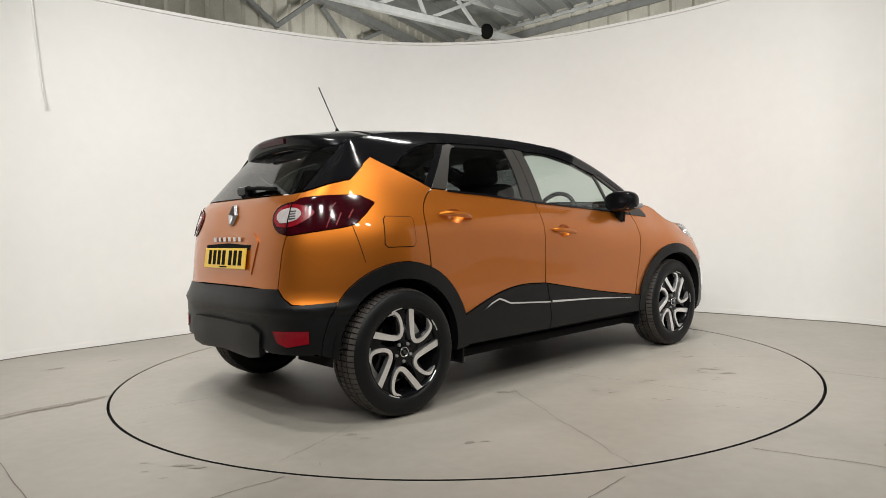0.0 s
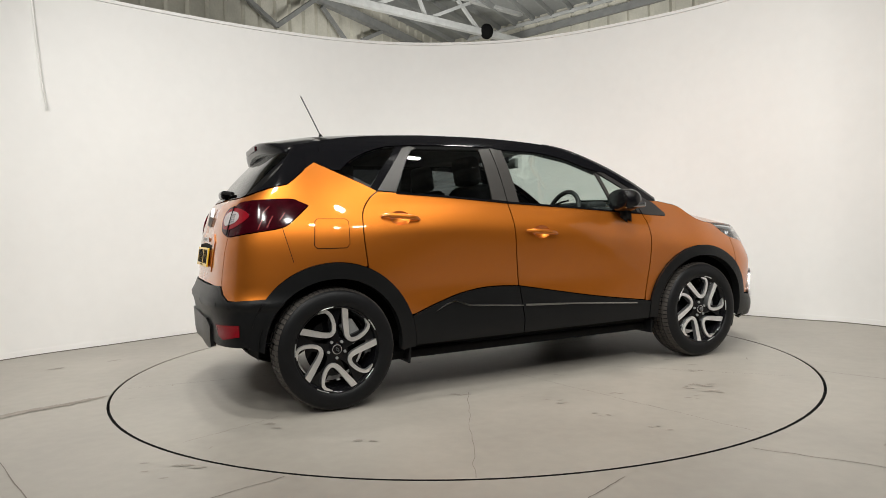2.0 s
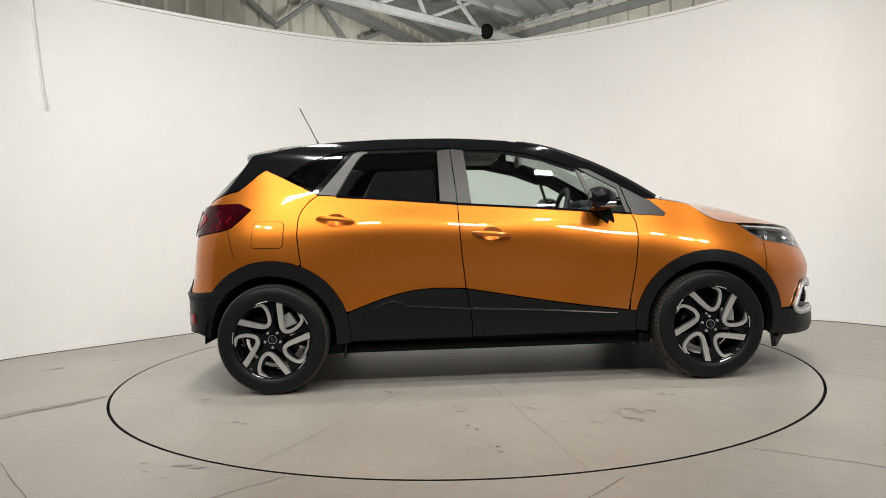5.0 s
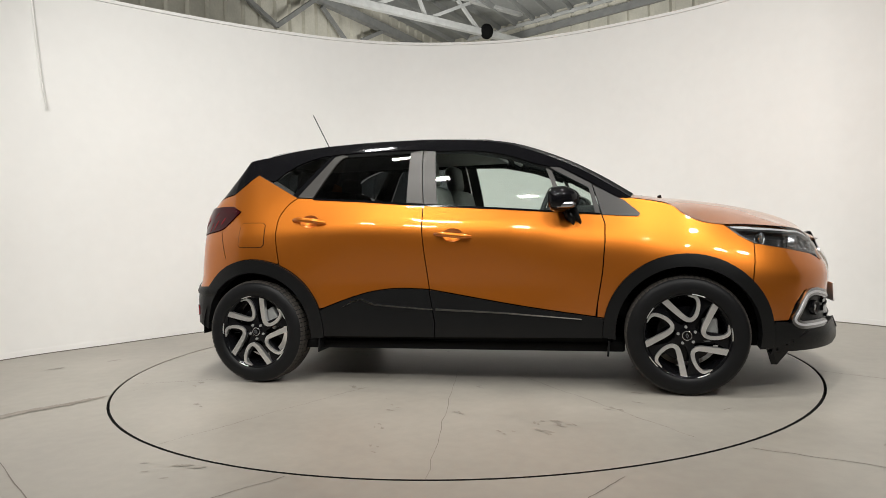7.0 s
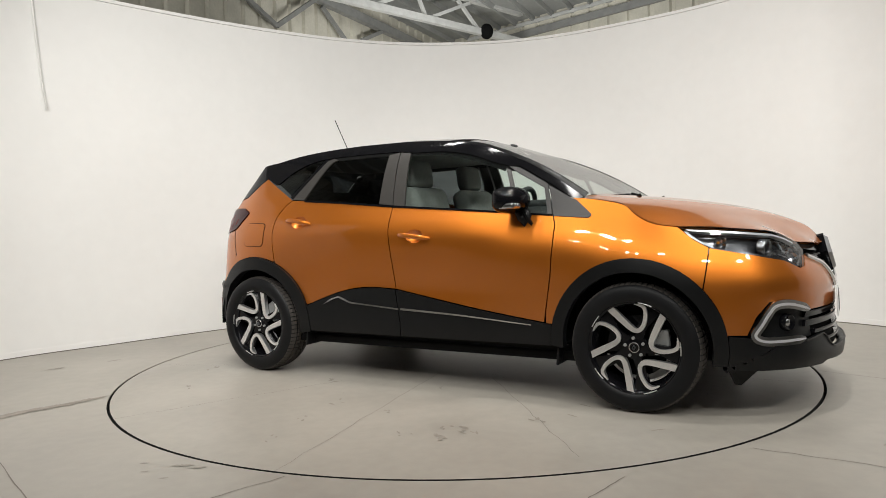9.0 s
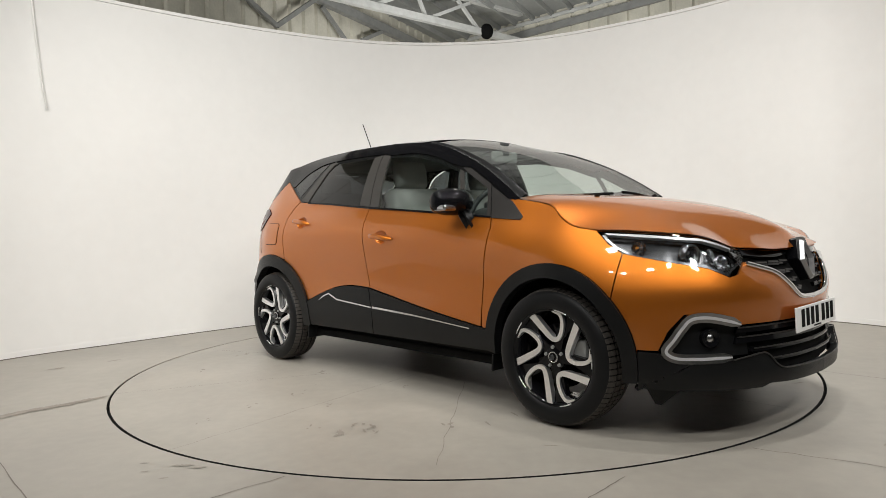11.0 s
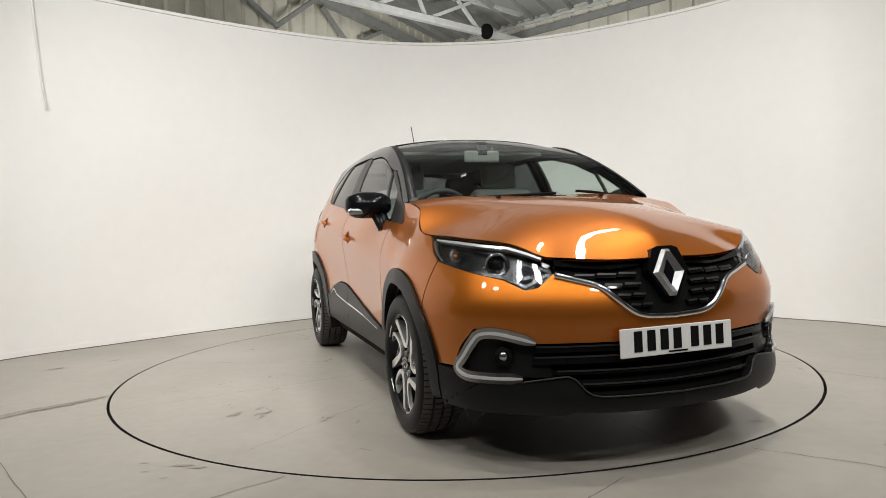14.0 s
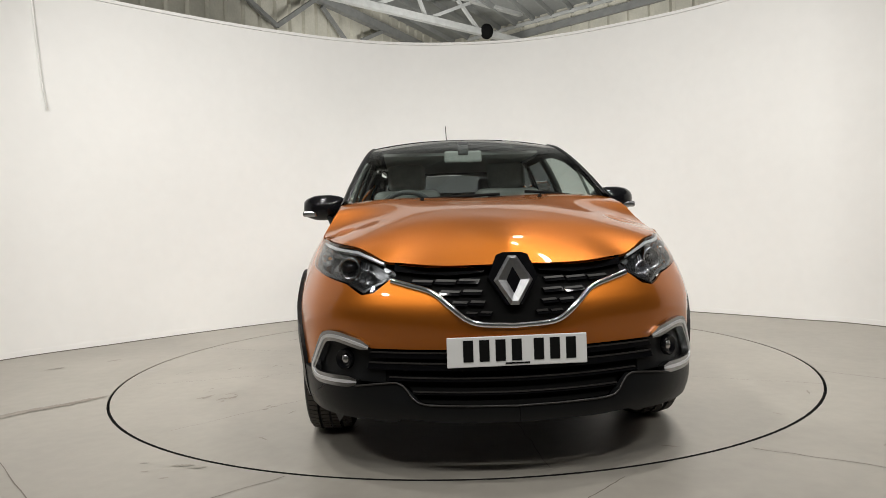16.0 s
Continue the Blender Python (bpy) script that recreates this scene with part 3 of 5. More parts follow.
def shrink(poly, g):
    """The polygon drawn in by a gap g."""
    n = len(poly)
    area = sum(poly[i][0] * poly[(i + 1) % n][1] - poly[(i + 1) % n][0] * poly[i][1] for i in range(n))
    sg = 1 if area > 0 else -1
    out = []
    for i in range(n):
        a, b, c = (np.array(poly[(i + k - 1) % n], float) for k in range(3))
        d1, d2 = (b - a) / (np.hypot(*(b - a)) + 1e-9), (c - b) / (np.hypot(*(c - b)) + 1e-9)
        n1, n2 = np.array([-d1[1], d1[0]]) * sg, np.array([-d2[1], d2[0]]) * sg
        m = n1 + n2
        m = m / max(m @ m / 2, 0.5)
        q = b + m * g
        out.append((float(min(max(q[0], S_REAR), S_FRONT)), float(q[1])))
    for i in range(n):
        if abs(poly[i][0] - S_REAR) < 1e-6:
            out[i] = (S_REAR, out[i][1])
        if abs(poly[i][0] - S_FRONT) < 1e-6:
            out[i] = (S_FRONT, out[i][1])
    return out


def panel(name, poly, mat, off=0.0, thick=0.014, gap=0.0033, step=0.04, sides="both", parent=car, label="", holes=()):
    """A body panel on the right and left sides, or one over the middle."""
    if gap:
        poly = shrink(poly, gap)
    r = skin(poly, surf, surf_normal, off, thick, step, holes)
    if sides == "join":
        return emit(name, joined(r, mirror(*r)), mat, parent, label)
    a = emit(name, r, mat, parent, label)
    if sides == "both":
        return a, emit(name, mirror(*r), mat, parent, label)
    return a


def arc(cx, cz, r, a0, a1, n=16):
    return [(cx + r * math.cos(radians(a)), cz + r * math.sin(radians(a))) for a in np.linspace(a0, a1, n)]


def XZ(pts):
    return [(sx(x), z) for x, z in pts]


def sm(pts, n=4):
    """The outline drawn as a smooth curve."""
    return [(float(a), float(b)) for a, b in spline(pts, n)]


RW, FW, WZ = 0.0, 2.606, 0.328
R_OUT, F_OUT, ARCH_IN = 0.462, 0.445, 0.378
# arches in outline coordinates
RA = lambda r, a0, a1, n=18: arc(sx(RW), WZ, r, a0, a1, n)
FA = lambda r, a0, a1, n=18: arc(sx(FW), WZ, r, a0, a1, n)

BELT = [(0.292, 1.172), (0.34, 1.168), (0.7, 1.140), (1.12, 1.098)]
BELT_F = [(1.12, 1.098), (1.5, 1.065), (1.9, 1.030), (2.165, 1.005)]
CLAD_R = sm([(0.47, 0.478), (0.60, 0.525), (0.74, 0.567), (0.87, 0.590), (1.0, 0.596), (1.155, 0.588)])
CLAD_F = sm([(1.155, 0.588), (1.35, 0.552), (1.636, 0.500), (1.878, 0.462), (2.124, 0.428)])
SHUT_R = sm([(0.292, 1.172), (0.235, 1.13), (0.185, 1.06), (0.172, 0.98), (0.172, 0.90), (0.186, 0.765)])
SHUT_M = [(1.12, 1.098), (1.125, 0.95), (1.135, 0.80), (1.155, 0.588)]
SHUT_F = [(2.165, 1.005), (2.185, 0.95), (2.185, 0.85), (2.168, 0.68), (2.135, 0.50)]

# rear door, front door, with recesses for the handles
DISH = {0.395: 1.018, 1.315: 0.910}


def dish_outline(x, k=1.0, n=18):
    return [(sx(x) + 0.062 * k * math.cos(a), DISH[x] + 0.040 * k * math.sin(a)) for a in np.linspace(0, 2 * math.pi, n, endpoint=False)]


ra = [p for p in RA(R_OUT, 66, 18, 12)]
panel("rear_door", XZ(SHUT_R) + ra + XZ(CLAD_R) + XZ(SHUT_M[::-1][1:]) + XZ(BELT[::-1][1:-1]), M_PAINT, holes=[dish_outline(0.395)])
panel("front_door", XZ(SHUT_M) + XZ(CLAD_F[1:]) + XZ(SHUT_F[::-1]) + XZ(BELT_F[::-1][1:-1]), M_PAINT, holes=[dish_outline(1.315)])
# front wing, up to the bonnet line and the headlight
BON = sm([(sx(2.30), 1.095), (sx(2.42), 1.075), (sx(2.53), 1.045), (sx(2.60), 0.992), (sx(2.70), 0.945), (sx(2.82), 0.925)])
HL_LOW = sm([(sx(2.82), 0.925), (sx(2.90), 0.862), (sx(3.0), 0.808), (sf(0.66), 0.752), (sf(0.585), 0.713), (sf(0.54), 0.722), (sf(0.465), 0.792)])
HL_TOP = sm([(sx(2.82), 0.925), (sx(2.95), 0.922), (sx(3.08), 0.912), (sf(0.68), 0.892), (sf(0.58), 0.862), (sf(0.50), 0.832)])
fa = FA(F_OUT, 168, 41.5, 22)
WINGCUT = (sx(2.975), 0.822)
panel("front_wing", XZ(SHUT_F) + [(sx(2.13), 0.425)] + fa + [WINGCUT, (sx(2.90), 0.862), (sx(2.82), 0.925)] + BON[::-1][1:] + [(sx(2.25), 1.093), (sx(2.20), 1.03)], M_PAINT)
# rear quarter with the raised pillar triangle
TL_LOW = sm([(sx(-0.115), 1.095), (sx(-0.15), 1.065), (sx(-0.20), 1.022), (sx(-0.28), 0.980), (sr(0.715), 0.953), (sr(0.62), 0.943)])
quarter = XZ(SHUT_R)[::-1][:] + XZ([(0.20, 1.222), (0.06, 1.292), (-0.075, 1.355)])
TG_CUT = [(sr(0.60), 0.945), (sr(0.575), 0.86), (sr(0.56), 0.75), (sr(0.555), 0.685), (sr(0.60), 0.640), (sr(0.66), 0.607)]
q_edge = [(sx(-0.13), 1.29), (sx(-0.24), 1.215), (sr(0.62), 1.155), (sr(0.63), 1.11)]
TL_TOP = sm([(sr(0.63), 1.11), (sr(0.70), 1.128), (sx(-0.23), 1.135), (sx(-0.16), 1.118), (sx(-0.115), 1.097)])
panel("quarter_panel", quarter + q_edge + TL_TOP[1:] + TL_LOW[1:-1] + TG_CUT + [(sx(-0.36), 0.600)] + RA(R_OUT, 141, 68, 14), M_PAINT)

# fuel flap, proud of the quarter panel
ff = [(-0.075, 1.022), (0.075, 1.018), (0.090, 1.005), (0.085, 0.885), (0.068, 0.868), (-0.085, 0.870), (-0.100, 0.885), (-0.088, 1.008)]
fuel = emit("fuel_flap", skin(XZ(ff), surf, surf_normal, 0.0035, 0.004), M_PAINT)
seamring = emit("flap_seam", skin(shrink(XZ(ff), -0.004), surf, surf_normal, 0.0012, 0.001), M_DARK)

# tailgate, rear glass, lamps
gl_low = [(S_REAR, 1.150), (sr(0.30), 1.150), (sr(0.55), 1.150), (sr(0.62), 1.158)]
gl_side = [(sr(0.625), 1.25), (sr(0.61), 1.36), (sr(0.60), 1.405)]
gl_top = [(sr(0.4), 1.415), (S_REAR, 1.42)]
panel("rear_window", gl_low + gl_side + gl_top, M_TINT, off=0.002, thick=0.004, sides="join", label="dark privacy rear window")
panel("window_surround", [(sr(0.622), 1.16), (sx(-0.235), 1.216), (sx(-0.13), 1.29), (sx(-0.015), 1.352), (sx(0.03), 1.462), (sr(0.60), 1.41), (sr(0.612), 1.36), (sr(0.627), 1.25)], M_BLACK, off=0.001, label="gloss black pillar beside the rear window")
tg_low = [(S_REAR, 0.685), (sr(0.3), 0.683), (sr(0.555), 0.672)]
TL_IN = sm([(sr(0.60), 0.945), (sr(0.52), 0.965), (sr(0.47), 1.01), (sr(0.465), 1.06), (sr(0.52), 1.095), (sr(0.63), 1.11)])
REC = [(S_REAR, 0.968), (sr(0.30), 0.960), (sr(0.355), 0.915), (sr(0.305), 0.748), (S_REAR, 0.746)]
panel("tailgate", tg_low + [(sr(0.56), 0.75), (sr(0.575), 0.86)] + TL_IN + gl_low[::-1], M_PAINT, sides="join")
lamp_poly = TL_LOW[:-1] + TL_IN[:-1] + TL_TOP
tl = panel("tail_light", lamp_poly, M_RED, off=0.006, thick=0.02, gap=0.001, label="dark red tail light with a pale reversing lens")
IN1 = [(sr(0.525), 0.985), (sr(0.485), 1.02), (sr(0.50), 1.072), (sr(0.60), 1.094), (sr(0.70), 1.085), (sx(-0.46), 1.05), (sr(0.70), 1.005), (sr(0.62), 0.982)]
IN2 = [(sr(0.545), 1.002), (sr(0.508), 1.03), (sr(0.525), 1.062), (sr(0.60), 1.076), (sr(0.665), 1.070), (sr(0.69), 1.045), (sr(0.665), 1.018), (sr(0.60), 1.004)]
for k, (nm, pl, mt, of) in enumerate([("light_guide", IN1, M_BRIGHTRED, 0.009), ("reversing_lens", IN2, M_FROST, 0.0115)]):
    r = skin(sm(pl + pl[:1], 4)[:-1], surf, surf_normal, of, 0.004, 0.03)
    emit(nm, r, mt, tl[0])
    emit(nm, mirror(*r), mt, tl[1])
r = skin([(sr(0.598), 0.952), (sr(0.603), 0.952), (sr(0.618), 1.104), (sr(0.613), 1.104)], surf, surf_normal, 0.0145, 0.006, 0.03)
emit("lamp_joint", r, M_DARK, tl[0])
emit("lamp_joint", mirror(*r), M_DARK, tl[1])
for zz in (1.018, 1.030, 1.042, 1.054):
    r = skin([(sr(0.612), zz), (sr(0.655), zz + 0.002), (sr(0.655), zz + 0.007), (sr(0.612), zz + 0.005)], surf, surf_normal, 0.0135, 0.003, 0.03)
    emit("lens_rib", r, M_SATINCHROME, tl[0])
    emit("lens_rib", mirror(*r), M_SATINCHROME, tl[1])
for a0, z0, a1, z1 in [(sx(-0.40), 0.975, sx(-0.37), 1.03), (sx(-0.345), 0.985, sx(-0.31), 1.045), (sx(-0.275), 1.02, sx(-0.245), 1.06), (sx(-0.37), 1.06, sx(-0.33), 1.095)]:
    r = skin([(a0, z0), (a0 + 0.007, z0), (a1 + 0.007, z1), (a1, z1)], surf, surf_normal, 0.0075, 0.002, 0.03)
    emit("light_bar", r, M_BRIGHTRED, tl[0])
    emit("light_bar", mirror(*r), M_BRIGHTRED, tl[1])

# fine seam of the quarter panel from the lamp to the arch
panel("panel_seam", XZ([(-0.262, 0.984), (-0.212, 0.80), (-0.209, 0.80), (-0.259, 0.986)]), M_DARK, off=0.0015, thick=0.001, gap=0)

# number plate surround, plate, plate writing as bars, maker's badge
panel("plate_surround", REC, M_PAINT, off=0.005, thick=0.008, sides="join", gap=0)
# flat dark strip on the surround along the plate's top edge
panel("plate_dark_strip", [(S_REAR, 0.908), (sr(0.285), 0.898), (sr(0.275), 0.872), (S_REAR, 0.872)], M_DARK, off=0.0065, thick=0.002, sides="join", gap=0)


def bars_plate(name, at, mat, label):
    pl = part(name, box(bmesh.new(), (0.52, 0.008, 0.111), (0, 0, 0), 0.003), mat, car, label)
    pl.matrix_local = at
    for i in range(7):
        x0 = -0.182 + i * 0.060 + (0.022 if i > 3 else 0)
        part("bar", box(bmesh.new(), (0.037, 0.003, 0.079), (x0 + 0.0, -0.0045, 0.004)), M_DARK, pl)
    part("small_bar", box(bmesh.new(), (0.09, 0.003, 0.006), (0.0, -0.0045, -0.045)), M_DARK, pl)
    return pl


def rear_x(z, off=0.0):
    return float(surf(np.array([S_REAR]), np.array([z]), off)[0][0])


def front_x(z, off=0.0):
    return float(surf(np.array([S_FRONT]), np.array([z]), off)[0][0])


slope = math.degrees(math.atan2(rear_x(0.88) - rear_x(0.78), 0.10))
bars_plate("rear_number_plate", pose(rear_x(0.828, 0.018), 0, 0.828, 0, slope, 0) @ pose(0, 0, 0, 0, 0, -90), M_YELLOW, "yellow number plate with dark bars")
bars_plate("front_number_plate", pose(front_x(0.50, 0.012), 0, 0.500, 0, -2, 0) @ pose(0, 0, 0, 0, 0, 90), M_WHITE, "white number plate with dark bars")


def diamond(name, at, w, h, parent):
    """A hollow metal diamond on its base."""
    outer = [(-w * .22, h), (w * .22, h), (w, 0), (w * .22, -h), (-w * .22, -h), (-w, 0)]
    inner = [(-w * .02, h * .52), (w * .02, h * .52), (w * .36, 0), (w * .02, -h * .52), (-w * .02, -h * .52), (-w * .36, 0)]
    ridge = [(a * .70 + b * .30) for a, b in zip(np.array(outer), np.array(inner))]
    vs = [(x, 0.0, z) for x, z in outer] + [(x, -0.016, z) for x, z in ridge] + [(x, -0.002, z) for x, z in inner]
    fs = []
    for i in range(6):
        j = (i + 1) % 6
        fs += [(i, j, 6 + j, 6 + i), (6 + i, 6 + j, 12 + j, 12 + i)]
    ob = mesh_ob(name, vs, fs, M_BADGE, parent, "chrome diamond badge")
    ob.matrix_local = at
    return ob


diamond("badge", pose(rear_x(1.06, 0.004), 0, 1.06, 0, 15, 0) @ pose(0, 0, 0, 0, 0, -90), 0.045, 0.06, car)
for i in range(6):
    bm = box(bmesh.new(), (0.006, 0.036, 0.024), (rear_x(0.932, 0.014), 0.155 - i * 0.062, 0.930), 0.002)
    part("badge_bar", bm, M_CHROME, car)

# rear bumper
rb_top = [(sx(-0.36), 0.600)] + TG_CUT[::-1][:3] + [(sr(0.3), 0.681), (S_REAR, 0.683)]
panel("rear_bumper", [(S_REAR, 0.40), (sr(0.40), 0.385), (sr(0.52), 0.365), (sr(0.74), 0.365), (sx(-0.30), 0.395)] + RA(R_OUT, 175, 141, 6) + rb_top[1:], M_PLASTIC, off=0.006, thick=0.03, sides="join", label="grained black plastic rear bumper")
panel("skid_plate", [(S_REAR, 0.505), (sr(0.36), 0.500), (sr(0.44), 0.46), (sr(0.42), 0.345), (sr(0.3), 0.33), (S_REAR, 0.345)], M_PLASTIC, off=0.020, thick=0.03, sides="join", gap=0)
panel("reflector", [(sr(0.57), 0.425), (sr(0.54), 0.480), (sr(0.735), 0.485), (sr(0.735), 0.425), (sr(0.63), 0.405)], M_BRIGHTRED, off=0.012, thick=0.006, gap=0, label="red rear reflector")

# side cladding and sills, wheel arch mouldings
panel("door_cladding", XZ(CLAD_R) + [(sx(1.185), 0.385), (sx(1.18), 0.30), (sx(0.455), 0.30)] + RA(R_OUT, -2, 17, 5), M_PLASTIC, off=0.012, thick=0.02, label="black plastic rear door cladding")
panel("door_cladding", XZ(CLAD_F) + FA(F_OUT, 168, 183, 5) + [(sx(1.18), 0.30), (sx(1.185), 0.385)], M_PLASTIC, off=0.012, thick=0.02, label="black plastic front door cladding")
panel("sill", [(sx(0.43), 0.300), (sx(2.18), 0.300), (sx(2.18), 0.268), (sx(0.45), 0.272)], M_DARK, off=-0.05, thick=0.02, gap=0)
panel("chrome_strip", XZ([(0.592, 0.482), (0.66, 0.511), (0.715, 0.527), (0.755, 0.512), (0.806, 0.493), (1.178, 0.464), (1.178, 0.472), (0.81, 0.502), (0.76, 0.522), (0.715, 0.537), (0.65, 0.517)]), M_CHROME, off=0.017, thick=0.006, gap=0, step=0.03, label="chrome strip on the door cladding")
panel("chrome_strip", XZ([(1.192, 0.463), (1.6, 0.444), (2.05, 0.413), (2.05, 0.418), (1.6, 0.453), (1.192, 0.476)]), M_CHROME, off=0.017, thick=0.006, gap=0, step=0.03, label="chrome strip on the door cladding")
panel("arch_moulding", RA(R_OUT, 175, -4, 30) + RA(ARCH_IN, -6, 178, 30), M_PLASTIC, off=0.016, thick=0.05, gap=0, step=0.03, label="black plastic wheel arch moulding")
panel("arch_moulding", FA(F_OUT, 182, -8, 30) + FA(ARCH_IN, -10, 184, 30), M_PLASTIC, off=0.016, thick=0.05, gap=0, step=0.03, label="black plastic wheel arch moulding")

# front bumper, lower grille, lip
FB_TOP = [WINGCUT] + [(sf(0.66), 0.752), (sf(0.585), 0.713), (sf(0.54), 0.722), (sf(0.475), 0.775)]
GR_LOW = sm([(sf(0.475), 0.762), (sf(0.40), 0.742), (sf(0.31), 0.715), (sf(0.245), 0.665), (sf(0.18), 0.615), (sf(0.12), 0.597), (S_FRONT, 0.590)])
FOG_O = [(sf(0.802), 0.405), (sf(0.782), 0.49), (sf(0.745), 0.558), (sf(0.68), 0.568), (sf(0.55), 0.520)]
panel("front_bumper", FB_TOP + GR_LOW + [(S_FRONT, 0.502), (sf(0.3), 0.502), (sf(0.55), 0.505)] + FOG_O[::-1][1:] + [(sx(3.045), 0.405)] + FA(F_OUT, 8, 41.5, 10), M_PAINT, sides="join")
panel("lower_grille", [(S_FRONT, 0.500), (sf(0.3), 0.500), (sf(0.55), 0.503), (sf(0.68), 0.560), (sf(0.735), 0.55), (sf(0.765), 0.46), (sf(0.74), 0.39), (sf(0.42), 0.375), (sf(0.36), 0.312), (S_FRONT, 0.300)], M_DARK, off=-0.03, thick=0.0, sides="join", gap=0)
for z0, z1, y1 in [(0.468, 0.494, 0.555), (0.425, 0.455, 0.56), (0.385, 0.402, 0.48), (0.338, 0.352, 0.39)]:
    panel("grille_slat", [(S_FRONT, z1), (sf(y1), z1 + 0.004), (sf(y1 + 0.01), z0 + 0.004), (S_FRONT, z0)], M_BLACK, off=-0.006, thick=0.03, sides="join", gap=0)
# paler strips paint the highlight along each slat's top
for z1, y1 in [(0.494, 0.555), (0.455, 0.56), (0.402, 0.48), (0.352, 0.39)]:
    panel("slat_highlight", [(S_FRONT, z1 - 0.001), (sf(y1), z1 + 0.003), (sf(y1), z1 - 0.003), (S_FRONT, z1 - 0.007)], M_GREYTRIM, off=-0.003, thick=0.003, sides="join", gap=0)
lip = [(S_FRONT, 0.302), (sf(0.355), 0.312), (sf(0.41), 0.362), (sf(0.44), 0.385), (sf(0.60), 0.365), (sf(0.72), 0.362), (sf(0.806), 0.400), (sx(3.045), 0.405)] + FA(F_OUT, 7, -12, 6) + [(sx(3.03), 0.242), (sf(0.6), 0.240), (sf(0.46), 0.238), (sf(0.42), 0.252), (sf(0.3), 0.246), (S_FRONT, 0.243)]
# a grey bead is added for the glint on the lip's upper edge
lip_top = curve_at([surf(np.array([a]), np.array([b]), 0.016)[0] for a, b in [(sf(0.60), 0.366), (sf(0.52), 0.378), (sf(0.44), 0.384), (sf(0.41), 0.362), (sf(0.355), 0.313), (sf(0.2), 0.306), (S_FRONT, 0.303)]], 24)
tube("lip_glint", [tuple(p) for p in lip_top] + [(p[0], -p[1], p[2]) for p in lip_top[::-1][1:]], 0.0035, M_GREYTRIM, car, "thin dark grey bead standing for the glint along the bumper lip")
panel("bumper_lip", lip, M_PLASTIC, off=0.012, thick=0.03, sides="join", label="black plastic lower bumper lip")


def ribbon(path, half):
    """A band of the given half width along a smooth path."""
    c = np.array(sm(path, 6))
    d = np.gradient(c, axis=0)
    nn = np.stack([-d[:, 1], d[:, 0]], 1) / np.hypot(d[:, 0], d[:, 1])[:, None]
    taper = np.minimum(1, 0.45 + np.minimum(np.arange(len(c)), np.arange(len(c))[::-1]) * 0.14)[:, None]
    return [tuple(map(float, p)) for p in c + nn * half * taper] + [tuple(map(float, p)) for p in (c - nn * half * taper)[::-1]]


C_PATH = [(sf(0.555), 0.513), (sf(0.61), 0.532), (sf(0.68), 0.550), (sf(0.728), 0.543), (sf(0.752), 0.505), (sf(0.772), 0.455), (sf(0.788), 0.408), (sf(0.768), 0.380), (sf(0.71), 0.375), (sf(0.65), 0.376), (sf(0.60), 0.377)]
bezels = panel("fog_bezel", ribbon(C_PATH, 0.021), M_SATINCHROME, off=0.014, thick=0.03, gap=0, step=0.03, label="satin chrome bracket round the fog light")
for k, bz in enumerate(bezels):
    r = skin(ribbon(C_PATH, 0.006), surf, surf_normal, 0.0175, 0.004, 0.03)
    emit("bezel_ridge", r if k == 0 else mirror(*r), M_STRIP, bz)
panel("fog_pocket", [(sf(0.785), 0.40), (sf(0.77), 0.48), (sf(0.735), 0.54), (sf(0.68), 0.55), (sf(0.57), 0.512), (sf(0.50), 0.49), (sf(0.50), 0.38), (sf(0.75), 0.38)], M_PLASTIC, off=-0.02, thick=0.0, gap=0)
# ---- greenhouse ----
QG = [(0.108, 1.292), (0.18, 1.345), (0.25, 1.385), (0.37, 1.425), (0.468, 1.440), (0.262, 1.207)]
RG = [(0.400, 1.162), (0.46, 1.27), (0.520, 1.375), (0.555, 1.415), (0.59, 1.428), (0.98, 1.432), (1.008, 1.428), (1.015, 1.41), (1.012, 1.112), (0.7, 1.138), (0.44, 1.157)]
FG = [(1.208, 1.092), (1.175, 1.40), (1.18, 1.425), (1.40, 1.415), (1.55, 1.390), (1.66, 1.360), (1.78, 1.315), (1.855, 1.278), (1.945, 1.034), (1.6, 1.058)]
SG = [(1.890, 1.265), (1.915, 1.262), (2.095, 1.160), (2.130, 1.020), (1.968, 1.034)]
FG = FG[:2] + sm(FG[2:8], 4) + FG[8:]
panel("quarter_window", XZ(QG), M_TINT, off=-0.002, thick=0.004, gap=0.001, label="dark privacy quarter window")
panel("rear_side_window", XZ(RG), M_TINT, off=-0.004, thick=0.004, gap=0.001, label="dark privacy rear side window")
panel("front_side_window", XZ(FG), M_GLASS, off=-0.004, thick=0.004, gap=0.001, label="clear front side window")
panel("corner_window", XZ(SG), M_GLASS, off=-0.004, thick=0.004, gap=0.001)


panel("pillar_trim", XZ([(0.255, 1.195), (0.462, 1.445), (0.51, 1.440), (0.300, 1.172)]), M_BLACK, off=-0.004, thick=0.004, gap=0)
# window frames, satin grey
panel("door_frame", XZ([(0.292, 1.176), (0.40, 1.305), (0.50, 1.428), (0.55, 1.442), (0.59, 1.430), (0.553, 1.417), (0.517, 1.375), (0.455, 1.27), (0.395, 1.166)]), M_SATIN, off=0.002, thick=0.015, gap=0, label="satin grey window frame")
panel("door_pillar", XZ([(1.010, 1.430), (1.088, 1.440), (1.118, 1.102), (1.016, 1.114)]), M_SATIN, off=0.002, thick=0.015, gap=0.001, label="satin grey door pillar trim")
panel("door_pillar", XZ([(1.092, 1.440), (1.172, 1.428), (1.206, 1.094), (1.123, 1.100)]), M_SATIN, off=0.002, thick=0.015, gap=0.001, label="satin grey door pillar trim")
